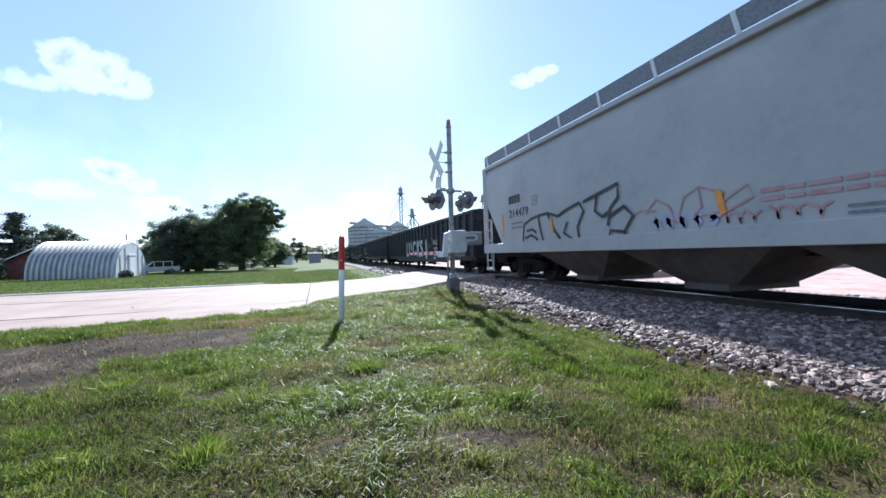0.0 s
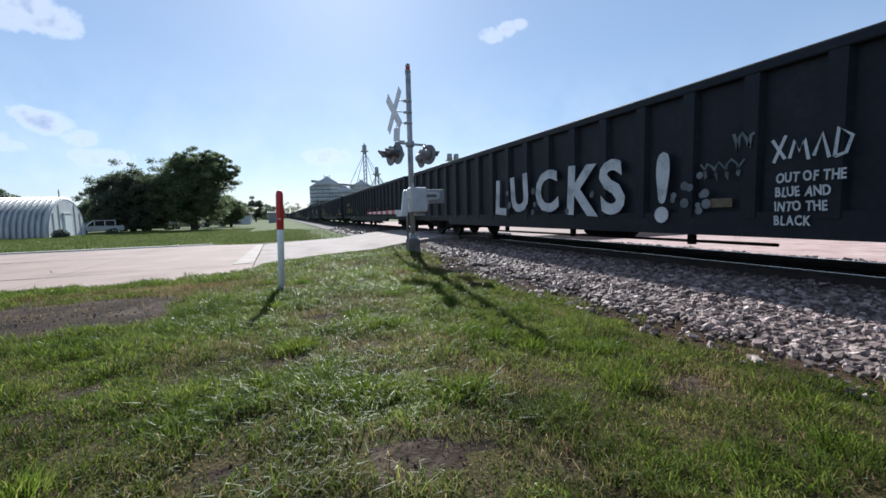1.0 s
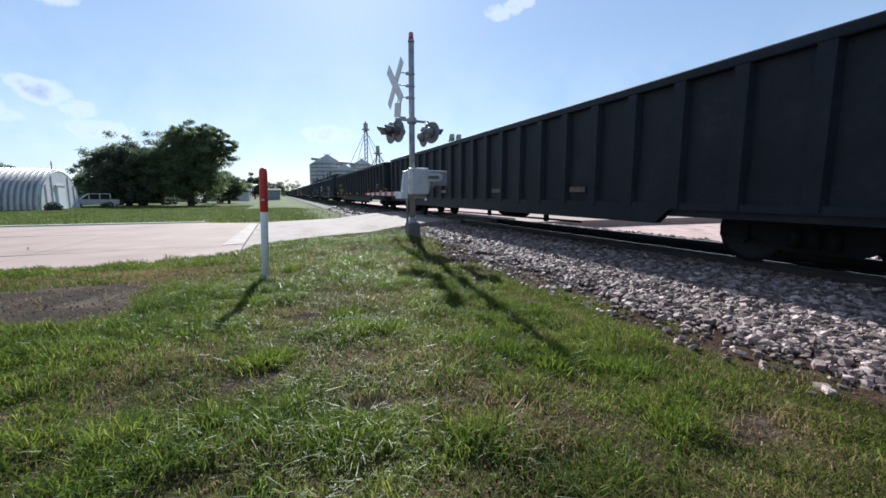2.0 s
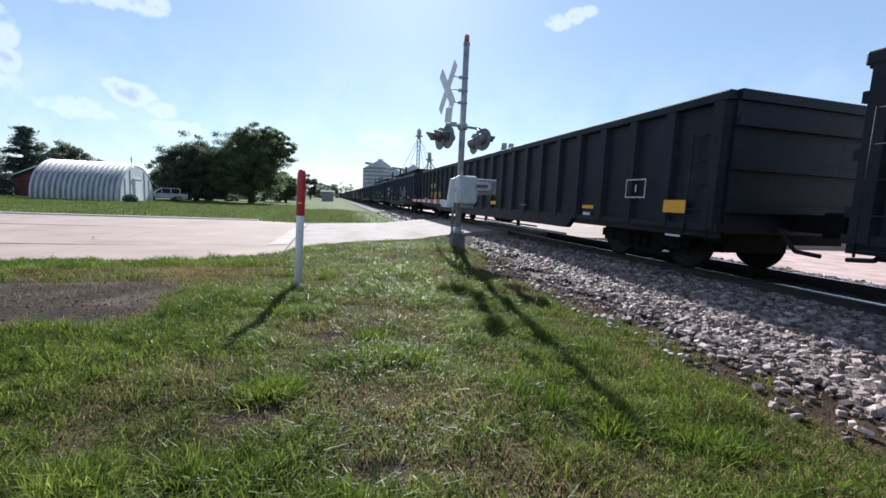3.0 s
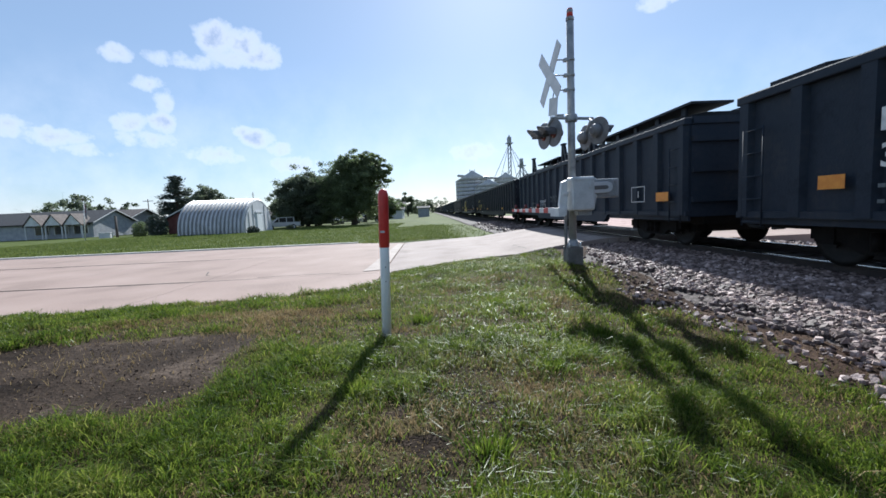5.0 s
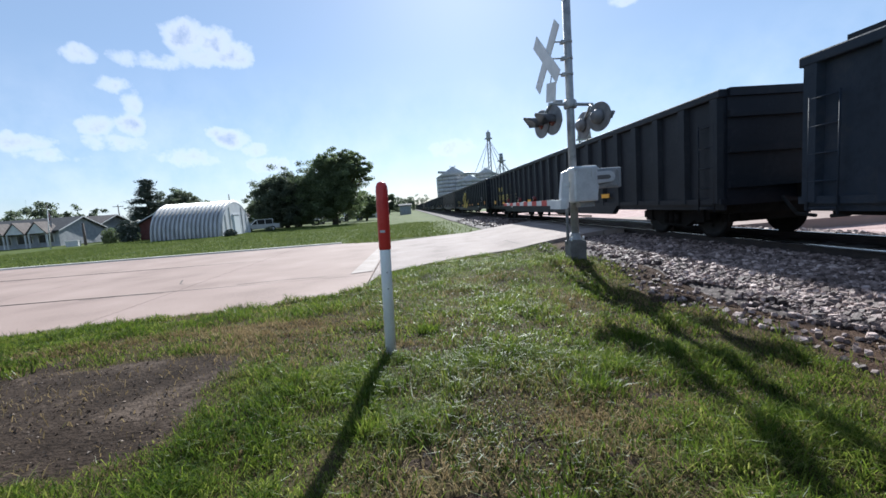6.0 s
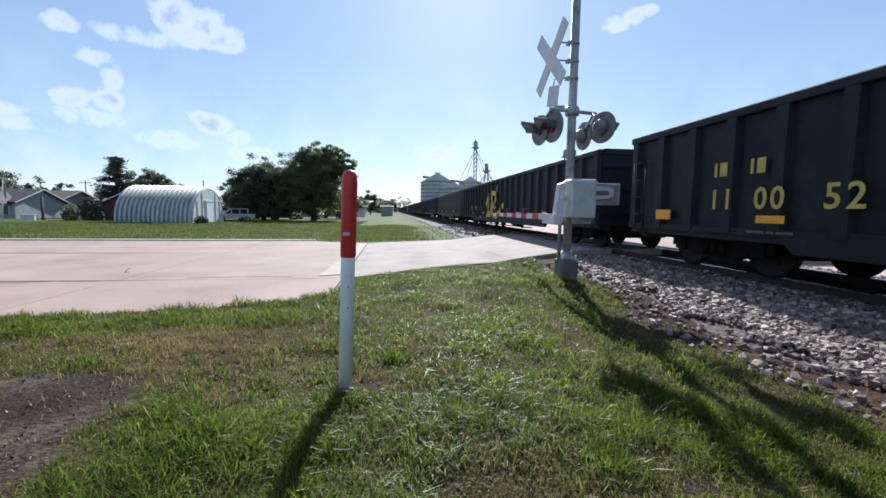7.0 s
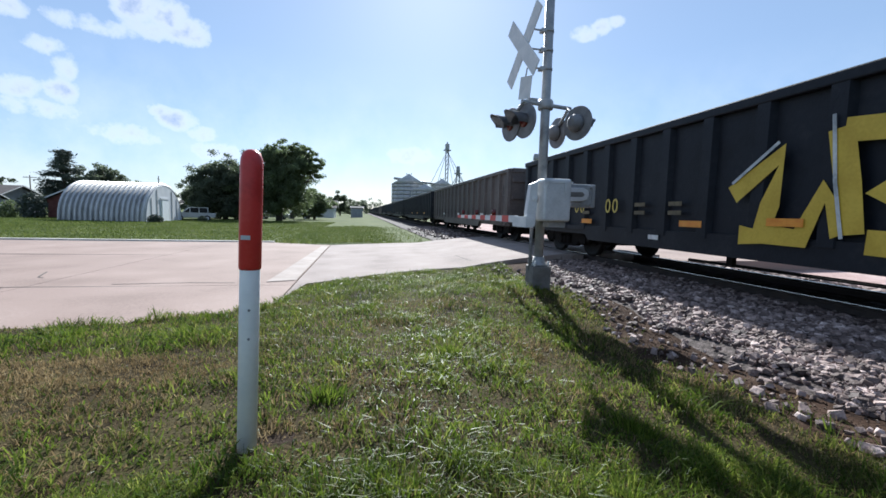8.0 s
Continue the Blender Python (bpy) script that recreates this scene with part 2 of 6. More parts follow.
M_wall_w = mat("white_siding", [(0.5, 0.5, 0.5), (0.62, 0.62, 0.6)], 0.7, 2, 0.15, 30)
M_wall_g = mat("grey_siding", [(0.26, 0.27, 0.29), (0.36, 0.37, 0.38)], 0.75, 2, 0.15, 30)
M_brick = mat("red_brown_wall", [(0.12, 0.04, 0.035), (0.18, 0.07, 0.06)], 0.85, 3, 0.3, 30)
M_shingle = mat("brown_shingles", [(0.07, 0.055, 0.05), (0.12, 0.1, 0.09)], 0.9, 3, 0.4, 25)
M_shingle_d = mat("dark_shingles", [(0.025, 0.026, 0.03), (0.05, 0.05, 0.055)], 0.9, 3, 0.4, 25)
M_glass = mat("window_glass", [(0.02, 0.025, 0.03), (0.04, 0.045, 0.05)], 0.08, 3)
M_bark = mat("bark", [(0.035, 0.027, 0.02), (0.07, 0.055, 0.045)], 0.95, 6, 0.8, 30)
# leaf tones raised so that distance haze sits in their colour
M_leaf = mat("tree_leaves", [(0.08, 0.105, 0.055), (0.125, 0.16, 0.075), (0.18, 0.22, 0.1)], 0.55, 0.7, island=0.5, translucent=0.6)
M_leaf_d = mat("dark_leaves", [(0.08, 0.098, 0.065), (0.115, 0.138, 0.088), (0.15, 0.175, 0.105)], 0.55, 0.7, island=0.5, translucent=0.6)
M_needle = mat("conifer_needles", [(0.045, 0.058, 0.045), (0.065, 0.082, 0.06)], 0.7, 0.7, island=0.4, translucent=0.1)
M_carpaint = mat("silver_car_paint", [(0.35, 0.36, 0.37), (0.42, 0.43, 0.44)], 0.3, 2, metal=0.5)
M_cardark = mat("dark_car_paint", [(0.02, 0.022, 0.026), (0.035, 0.036, 0.04)], 0.3, 2)
M_tint = mat("tinted_car_glass", [(0.006, 0.007, 0.008), (0.012, 0.013, 0.015)], 0.3, 2, spec=0.2)
M_tyre = mat("tyre_rubber", [(0.012, 0.012, 0.012), (0.025, 0.025, 0.025)], 0.85, 8)
M_wood = mat("pole_wood", [(0.07, 0.055, 0.045), (0.13, 0.1, 0.085)], 0.9, 5, 0.4, 40)
M_flag = mat("flag_cloth", [(0.2, 0.06, 0.07), (0.3, 0.3, 0.34), (0.08, 0.1, 0.2)], 0.8, 2)


# ---- mesh helpers ----
def bx(bm, x0, x1, y0, y1, z0, z1, m=None):
    """A box between two corners, turned by m where given."""
    vs = [bm.verts.new((x, y, z)) for x in (x0, x1) for y in (y0, y1) for z in (z0, z1)]
    if m is not None:
        for v in vs:
            v.co = m @ v.co
    for f in ((0, 1, 3, 2), (4, 6, 7, 5), (0, 4, 5, 1), (2, 3, 7, 6), (0, 2, 6, 4), (1, 5, 7, 3)):
        bm.faces.new([vs[i] for i in f])
    return vs


def cyl(bm, p, q, r, r2=None, n=12, caps=True):
    """A round bar from p to q."""
    p, q = Vector(p), Vector(q)
    r2 = r if r2 is None else r2
    d = (q - p).normalized()
    a = d.orthogonal().normalized()
    b = d.cross(a)
    rings = []
    for c, rr in ((p, r), (q, r2)):
        rings.append([bm.verts.new(c + rr * (math.cos(2 * math.pi * i / n) * a + math.sin(2 * math.pi * i / n) * b)) for i in range(n)])
    for i in range(n):
        f = bm.faces.new((rings[0][i], rings[0][(i + 1) % n], rings[1][(i + 1) % n], rings[1][i]))
        f.smooth = True
    if caps:
        bm.faces.new(rings[0][::-1]), bm.faces.new(rings[1])


def lathe(bm, profile, n=20, m=None):
    """A turned form about z from (radius, height) pairs."""
    rings = []
    for r, z in profile:
        ring = []
        for i in range(n):
            v = Vector((r * math.cos(2 * math.pi * i / n), r * math.sin(2 * math.pi * i / n), z))
            ring.append(bm.verts.new(m @ v if m is not None else v))
        rings.append(ring)
    for a, b in zip(rings, rings[1:]):
        for i in range(n):
            bm.faces.new((a[i], a[(i + 1) % n], b[(i + 1) % n], b[i])).smooth = True
    bm.faces.new(rings[0][::-1]), bm.faces.new(rings[-1])


def prism(bm, outline, y0, y1, axis="y"):
    """An outline in x, z drawn out along y (or y, z drawn out along x)."""
    put = (lambda a, c, b: (a, b, c)) if axis == "y" else (lambda a, c, b: (b, a, c))
    one = [bm.verts.new(put(a, c, y0)) for a, c in outline]
    two = [bm.verts.new(put(a, c, y1)) for a, c in outline]
    n = len(outline)
    for i in range(n):
        bm.faces.new((one[i], one[(i + 1) % n], two[(i + 1) % n], two[i]))
    bm.faces.new(one[::-1]), bm.faces.new(two)


def thicken(bm, way):
    """Give a sheet depth along way."""
    ret = bmesh.ops.extrude_face_region(bm, geom=bm.faces[:], use_keep_orig=True)
    bmesh.ops.translate(bm, verts=[v for v in ret["geom"] if isinstance(v, bmesh.types.BMVert)], vec=way)


def mesh_of(bm, material, name="mesh", bevel=0.0):
    if bevel:
        bmesh.ops.bevel(bm, geom=bm.edges[:], offset=bevel, segments=2, affect="EDGES", profile=0.5)
    bmesh.ops.recalc_face_normals(bm, faces=bm.faces[:])
    me = bpy.data.meshes.new(name)
    bm.to_mesh(me)
    bm.free()
    me.materials.append(material)
    return me


def part(name, bm, material, parent=None, label="", bevel=0.0):
    me = bm if isinstance(bm, bpy.types.Mesh) else mesh_of(bm, material, name, bevel)
    ob = new(name, me)
    ob.parent = parent
    if label:
        tagged(ob, label)
    return ob


def thing(name, label, category, group="", m=None, kind=""):
    ob = new(name)
    ob.empty_display_size = 0.1
    tagged(ob, label, category, group, kind)
    if m is not None:
        ob.matrix_basis = m
    return ob


def soup(name, verts, faces, material, smooth=False):
    """A large mesh straight from arrays; faces are all of one size."""
    me = bpy.data.meshes.new(name)
    n, k = len(faces), faces.shape[1]
    me.vertices.add(len(verts)), me.loops.add(n * k), me.polygons.add(n)
    me.vertices.foreach_set("co", verts.astype(np.float32).ravel())
    me.loops.foreach_set("vertex_index", faces.astype(np.int32).ravel())
    me.polygons.foreach_set("loop_start", np.arange(0, n * k, k, dtype=np.int32))
    me.polygons.foreach_set("use_smooth", np.full(n, smooth))
    me.update(calc_edges=True)
    me.materials.append(material)
    return me


def lettering(text, size, material, depth=0.004, bold=0.0):
    """Text as a mesh that faces -x: runs along -y, up z, from its left lower corner."""
    cu = bpy.data.curves.new("lettering", "FONT")
    cu.body, cu.size, cu.extrude, cu.offset, cu.resolution_u = text, size, depth, bold, 3
    ob = bpy.data.objects.new("lettering", cu)
    scene.collection.objects.link(ob)
    bpy.context.view_layer.update()
    me = bpy.data.meshes.new_from_object(ob.evaluated_get(bpy.context.evaluated_depsgraph_get()))
    bpy.data.objects.remove(ob)
    me.transform(Matrix(((0, 0, -1, 0), (-1, 0, 0, 0), (0, 1, 0, 0), (0, 0, 0, 1))))
    me.materials.clear()
    me.materials.append(material)
    return me


def stroke(points, width, x=-0.001):
    """A flat sprayed line on a wall that faces -x; points are (y, z)."""
    bm = bmesh.new()
    pts = [Vector((0, a, b)) for a, b in points]
    rings = []
    for i, p in enumerate(pts):
        d = (pts[min(i + 1, len(pts) - 1)] - pts[max(i - 1, 0)])
        d = d.normalized() if d.length > 1e-6 else Vector((0, 1, 0))
        nrm = Vector((0, -d.z, d.y)) * width / 2
        rings.append([bm.verts.new(p + nrm + Vector((x - dx, 0, 0))) for dx in (0.003, 0)] + [bm.verts.new(p - nrm + Vector((x - dx, 0, 0))) for dx in (0, 0.003)])
    for p, q in zip(rings, rings[1:]):
        for k in range(4):
            bm.faces.new((p[k], p[(k + 1) % 4], q[(k + 1) % 4], q[k]))
    bm.faces.new(rings[0][::-1]), bm.faces.new(rings[-1])
    return bm


def scribble(rng, y0, z0, w, h, n, width):
    """A looping tag of n swings within w by h."""
    pts = []
    for i in range(n * 6):
        u = i / (n * 6 - 1)
        a = 2 * math.pi * n * u
        pts.append((y0 - w * (u + 0.08 * math.sin(a * 1.0)) , z0 + h * (0.5 + 0.45 * math.cos(a + 0.7 * math.sin(3.1 * u + rng.random())) * rng.uniform(0.6, 1.0))))
    return stroke(pts, width)


# ---- ground, road, track ----
TRACK_X, RAIL_Z, SPEED = 7.78, 0.27, 17.6
ROAD_NEAR = ((-90, 9.2), (-5.6, 9.45), (-3.1, 9.85), (-1.3, 10.35), (-0.5, 10.6), (-0.15, 11.4), (0.1, 13.2), (1.0, 13.8), (2.4, 14.65), (4.0, 15.0), (5.3, 15.15), (6.3, 15.2))
ROAD_FAR = ((-90, 23.5), (-2.5, 23.5), (-0.4, 22.4), (2.0, 23.0), (4.3, 23.3), (6.3, 23.0))


def along(table, x):
    return float(np.interp(x, [a for a, b in table], [b for a, b in table]))


def road_z(x):
    return float(np.interp(x, [-90, -8, 0, 3.5, 5.4, 6.3], [-0.2, -0.17, -0.15, -0.06, 0.18, 0.25]))


def land(x, y):
    """Height of the ground sheet."""
    z = 0.05
    z += float(np.interp(y, [5.5, 8.2, 10.2, 30, 60, 400], [0, 0.0, -0.12, -0.25, -0.4, -0.9])) * float(np.interp(x, [-2, 2.5, 4.2], [1, 0.55, 0.25]))
    z += 0.26 * math.exp(-((x - 3.7) ** 2 + (y - 11.1) ** 2) / 1.6)
    z += float(np.interp(x, [1.2, 2.4, 3.4, 4.6, 5.8, 9.8, 11.4, 14], [0, -0.06, -0.12, -0.18, -0.2, -0.2, -0.2, -0.2]))
    z += 0.03 * noise.noise((x * 0.55, y * 0.55, 0)) + 0.015 * noise.noise((x * 1.9, y * 1.9, 3))
    d = along(ROAD_NEAR, x) - y
    if 0 <= d < 2 and -0.4 < x < 6.3:
        w = (1 - d / 2) * min(1.0, (x + 0.4) / 0.5)
        z = z * (1 - w) + (road_z(x) - 0.03) * w
    if along(ROAD_NEAR, x) < y < along(ROAD_FAR, x) and x < 6.4:
        z = min(z, road_z(x) - 0.1)
    return z


def ground():
    def spread(lo, hi, step, far, side):
        a = list(np.arange(lo, hi + 1e-6, step))
        d, up, down = step, [hi], [lo]
        while up[-1] < far:
            d *= 1.22
            up.append(up[-1] + d)
        d = step
        while down[-1] > side:
            d *= 1.22
            down.append(down[-1] - d)
        return np.array(down[:0:-1] + a + up[1:])
    xs, ys = spread(-5, 5.2, 0.1, 2500, -2500), spread(0.5, 12, 0.1, 3000, -1500)
    verts = np.array([(x, y, land(x, y)) for y in ys for x in xs])
    nx, ny = len(xs), len(ys)
    i, j = np.meshgrid(np.arange(nx - 1), np.arange(ny - 1))
    a = (j * nx + i).ravel()
    me = soup("ground", verts, np.stack((a, a + 1, a + nx + 1, a + nx), 1), M_soil, True)
    me.materials.append(M_lawn), me.materials.append(M_dirt), me.materials.append(M_pink), me.materials.append(M_ballast), me.materials.append(M_verge)
    cx, cy = (xs[:-1] + xs[1:]) / 2, (ys[:-1] + ys[1:]) / 2
    kinds = np.zeros((ny - 1, nx - 1), np.int32)
    for b, y in enumerate(cy):
        for c, x in enumerate(cx):
            k = 0
            if y > 20 or x < -14 or y < -10:
                k = 1
            if 11.5 > x > stone_edge(y) + 0.35 * noise.noise((x * 1.6, y * 1.6, 5)):
                k = 4
            elif 11.5 > x > turf_edge(y) and y < 60:
                k = 5
            elif x >= 11.5:
                k = 3 if x < 60 and y < 75 else 1
            elif bare(x, y) > 0.5:
                k = 2
            kinds[b, c] = k
    me.polygons.foreach_set("material_index", kinds.ravel())
    return tagged(new("ground", me), "grassy ground with bare dirt patches and gravel", "ground", kind="structure")


def turf_edge(y):
    """Where the grass ends towards the track."""
    return float(np.interp(y, [2.0, 4.0, 9.0, 12.0, 13.5, 15], [4.1, 3.85, 3.95, 4.3, 4.6, 4.8])) + 0.28 * noise.noise((0.7, y * 0.8, 5)) + 0.14 * noise.noise((1.7, y * 2.9, 8))


def stone_edge(y):
    """Where the loose ballast begins."""
    return float(np.interp(y, [2.0, 5.0, 7.0, 9.7, 13.0, 15], [4.6, 4.68, 4.9, 5.05, 5.2, 5.3])) + 0.2 * noise.noise((3.1, y * 1.1, 5))


def ovals(x, y, spots):
    """Sum of soft round spots: place, radii, weight."""
    return sum(w * math.exp(-((x - px) / rx) ** 2 - ((y - py) / ry) ** 2) for px, py, rx, ry, w in spots if abs(x - px) < 2.6 * rx and abs(y - py) < 2.6 * ry)


DRY_SPOTS = ((-0.55, 8.35, 0.7, 0.4, 1.0), (-1.3, 8.5, 0.8, 0.28, 0.8), (-0.75, 7.65, 0.5, 0.3, 0.7), (-2.5, 8.1, 0.9, 0.28, 0.6), (1.55, 4.05, 0.8, 0.45, 0.62), (1.9, 3.0, 0.4, 0.3, 0.85), (1.65, 5.85, 0.55, 0.4, 0.65), (0.95, 5.3, 0.45, 0.35, 0.7),
             (2.35, 6.1, 0.4, 0.35, 0.6), (3.2, 2.6, 0.45, 0.35, 0.7), (2.1, 10.9, 0.7, 0.4, 0.5), (1.2, 7.9, 0.4, 0.35, 0.45), (0.75, 7.25, 0.22, 0.16, 0.8), (2.75, 8.6, 0.35, 0.9, 0.4), (0.2, 4.6, 0.4, 0.3, 0.5), (3.5, 4.6, 0.3, 1.6, 0.45), (3.75, 8.3, 0.25, 1.6, 0.5))
BARE_SPOTS = ((0.58, 3.96, 0.2, 0.1, 0.85), (0.82, 4.1, 0.16, 0.09, 0.7), (1.21, 3.39, 0.26, 0.1, 0.85), (1.86, 3.97, 0.2, 0.13, 0.65), (1.78, 3.1, 0.2, 0.14, 0.7), (3.05, 2.62, 0.25, 0.14, 0.8), (0.14, 4.67, 0.24, 0.12, 0.7), (0.35, 4.35, 0.2, 0.12, 0.6), (3.0, 3.24, 0.16, 0.09, 0.7),
              (0.78, 5.55, 0.17, 0.16, 0.75), (0.98, 5.25, 0.2, 0.13, 0.65), (1.66, 5.88, 0.22, 0.12, 0.5), (1.83, 5.43, 0.16, 0.1, 0.5), (0.72, 7.22, 0.16, 0.1, 0.8), (2.3, 6.05, 0.18, 0.1, 0.5), (0.3, 2.6, 0.2, 0.16, 0.6), (1.2, 2.35, 0.4, 0.22, 0.7), (-0.6, 3.9, 0.25, 0.16, 0.6), (-0.4, 8.6, 0.3, 0.12, 0.55), (0.15, 9.1, 0.2, 0.1, 0.6), (1.7, 2.1, 0.2, 0.15, 0.5), (2.75, 9.3, 0.25, 0.12, 0.45))
LUSH_SPOTS = ((2.3, 4.0, 0.6, 0.45, 0.7), (2.95, 3.4, 0.45, 0.35, 0.7), (2.7, 2.75, 0.35, 0.2, 0.6), (0.65, 4.22, 0.16, 0.09, 0.9), (1.6, 2.95, 0.35, 0.12, 0.8), (1.08, 3.12, 0.26, 0.14, 0.9), (0.7, 3.4, 0.3, 0.2, 0.7), (0.1, 3.4, 0.4, 0.25, 0.6), (-0.6, 4.9, 0.9, 0.6, 0.5), (1.5, 4.65, 0.5, 0.16, 0.5),
              (1.6, 7.9, 0.9, 0.7, 0.4), (2.4, 9.2, 0.8, 0.8, 0.4), (2.6, 6.9, 0.5, 0.7, 0.5), (2.2, 7.3, 0.4, 0.4, 0.4), (0.1, 6.3, 0.5, 0.5, 0.5), (3.0, 5.2, 0.4, 0.7, 0.5), (-0.1, 5.4, 0.5, 0.5, 0.5), (-3.2, 8.8, 1.6, 0.35, 0.7), (-1.5, 9.4, 1.0, 0.3, 0.6))


def dead(x, y):
    """How dry the grass is, 0 to 1."""
    v = ovals(x, y, DRY_SPOTS) + 0.36 * max(0.0, noise.noise((x * 1.4, y * 1.4, 21)) + 0.35 * noise.noise((x * 4, y * 4, 2)))
    return max(0.0, min(1.0, v))


def lush(x, y):
    """How fresh and thick the grass is, 0 to 1."""
    v = 0.55 * noise.noise((x * 1.1, y * 1.1, 31)) + 0.5 * noise.noise((x * 3.1, y * 3.1, 14)) + (0.1 if y < 4.5 else 0.24)
    return max(0.0, min(1.0, 1.6 * (v + ovals(x, y, LUSH_SPOTS))))


def bare(x, y):
    """How bare the turf is, 0 to 1."""
    n = 0.4 * noise.noise((x * 0.9, y * 0.9, 9)) + 0.38 * noise.noise((x * 2.6, y * 2.6, 2)) + 0.34 * noise.noise((x * 6.5, y * 6.5, 4))
    v = 0.0
    for px, py, rx, ry, w in ((-2.05, 6.75, 1.4, 0.95, 1.0), (-1.45, 6.2, 0.8, 0.5, 0.9), (-2.7, 5.1, 0.85, 1.0, 0.85), (-3.6, 6.2, 1.0, 1.2, 0.85), (-1.4, 7.35, 0.6, 0.3, 0.6)):
        v += w * math.exp(-(((x - px) / rx) ** 2 + ((y - py) / ry) ** 2) ** 2)
    return max(0.0, min(1.0, min(1.0, v) + ovals(x, y, BARE_SPOTS) + n * 0.7))


ground()


def road():
    r = thing("road", "pale pinkish concrete road with cracked joints", "road", kind="structure")
    edges = list(np.arange(-88, -0.2, 4.4)) + [-0.12]
    for x0, x1 in zip(edges, edges[1:]):
        bands = [along(ROAD_NEAR, (x0 + x1) / 2), 13.1, 18.4, 23.5]
        for k in range(3):
            bm = bmesh.new()
            n = 8
            top, low = [], []
            for i in range(n + 1):
                x = x0 + 0.008 + (x1 - x0 - 0.016) * i / n
                ya = along(ROAD_NEAR, x) if k == 0 else bands[k] + 0.01
                yb = min(bands[k + 1] - 0.01, along(ROAD_FAR, x))
                if k == 0:
                    ya += 0.06 * noise.noise((x * 2.1, 0, 1))
                top.append((bm.verts.new((x, ya, road_z(x))), bm.verts.new((x, yb, road_z(x) + 0.004 * k))))
                low.append((bm.verts.new((x, ya, road_z(x) - 0.15)), bm.verts.new((x, yb, road_z(x) - 0.15))))
            for i in range(n):
                (a, b), (c, d) = top[i], top[i + 1]
                (e, f), (g, h) = low[i], low[i + 1]
                bm.faces.new((a, c, d, b)), bm.faces.new((a, e, g, c)), bm.faces.new((b, d, h, f))
            bm.faces.new((top[0][0], top[0][1], low[0][1], low[0][0]))
            bm.faces.new((top[-1][0], low[-1][0], low[-1][1], top[-1][1]))
            part("panel", bm, M_concrete, r)
    bm = bmesh.new()
    bx(bm, -88, -0.2, 13.085, 13.115, -0.24, -0.157)
    bx(bm, -88, -0.2, 18.385, 18.415, -0.24, -0.157)
    part("joint", bm, M_joint, r)
    for path in (((-6.3, 12.95), (-5.4, 13.05), (-4.6, 12.98)), ((3.9, 17.3), (3.93, 16.5), (4.0, 15.7)), ((-5.2, 14.9), (-4.9, 14.2), (-4.75, 14.1)), ((-3.2, 13.3), (-2.0, 13.42), (-1.2, 13.36))):
        bm = bmesh.new()
        for (xa, ya), (xb, yb) in zip(path, path[1:]):
            d = Vector((xb - xa, yb - ya, 0)).normalized()
            nrm = Vector((-d.y, d.x, 0)) * 0.018
            pts = [Vector((xa, ya, road_z(xa) + 0.006)), Vector((xb, yb, road_z(xb) + 0.006))]
            bm.faces.new([bm.verts.new(p) for p in (pts[0] - nrm, pts[1] - nrm * 0.7, pts[1] + nrm * 0.7, pts[0] + nrm)])
        part("crack", bm, M_joint, r)
    a = thing("crossing_apron", "worn asphalt apron rising to the rails", "road", kind="structure")
    bm = bmesh.new()
    rows = []
    for x in np.arange(-0.1, 6.31, 0.2):
        ya, yb = along(ROAD_NEAR, x) + 0.05 * noise.noise((x * 3, 1, 1)), along(ROAD_FAR, x)
        rows.append([bm.verts.new((x, ya + (yb - ya) * k / 12, road_z(x) + 0.004 + 0.01 * noise.noise((x, k, 4)))) for k in range(13)])
    for p, q in zip(rows, rows[1:]):
        for k in range(12):
            bm.faces.new((p[k], q[k], q[k + 1], p[k + 1]))
    thicken(bm, (0, 0, -0.12))
    part("asphalt", bm, M_apron, a)
    for x0, x1, n in ((6.32, 6.94, 2), (7.12, 8.44, 4), (8.62, 9.24, 2)):
        for i in range(n):
            for y0 in (15.2, 17.8, 20.4):
                bm = bmesh.new()
                w = (x1 - x0) / n
                bx(bm, x0 + i * w + 0.01, x0 + (i + 1) * w - 0.01, y0, y0 + 2.58, 0.1, RAIL_Z - 0.012)
                part("panel", bm, M_apron, a)
    bm = bmesh.new()
    bx(bm, 9.26, 75, 15.2, 23, -0.2, 0.1)
    part("slab", bm, M_concrete, a)
    # a pale wedge patch where road and apron meet
    bm = bmesh.new()
    vs = [bm.verts.new(p) for p in ((-0.65, 13.4, -0.138), (-0.14, 13.6, -0.138), (-0.14, 21.6, -0.13), (-0.4, 21.8, -0.13))]
    bm.faces.new(vs)
    thicken(bm, (0, 0, -0.004))
    part("patch", bm, M_patch, a)


road()


def kerb():
    k = thing("kerb", "weathered concrete kerb along the lawn", "kerb", kind="structure")
    for i, x in enumerate(np.arange(-88, -2.6, 3.0)):
        bm = bmesh.new()
        prism(bm, ((23.52, -0.3), (23.54, -0.12), (23.56, -0.1), (23.78, -0.1), (23.8, -0.3)), x + 0.008, min(x + 2.992, -2.5), "x")
        part("kerbstone", bm, M_kerb, k)
    # storm drain inlet beside the near edge
    d = thing("storm_drain", "dark sunken storm drain inlet at the road edge", "drain", m=pose(-0.88, 10.42, -0.15, 0, 0, 9))
    bm = bmesh.new()
    bx(bm, -0.3, 0.3, -0.14, -0.02, 0.005, 0.05)
    part("lid", bm, M_kerb, d, bevel=0.008)
    # no hole here: a flat dark slab paints the shade inside the inlet
    bm = bmesh.new()
    bx(bm, -0.27, 0.27, -0.02, 0.09, 0.004, 0.012)
    part("dark_opening_slab", bm, M_joint, d)


kerb()


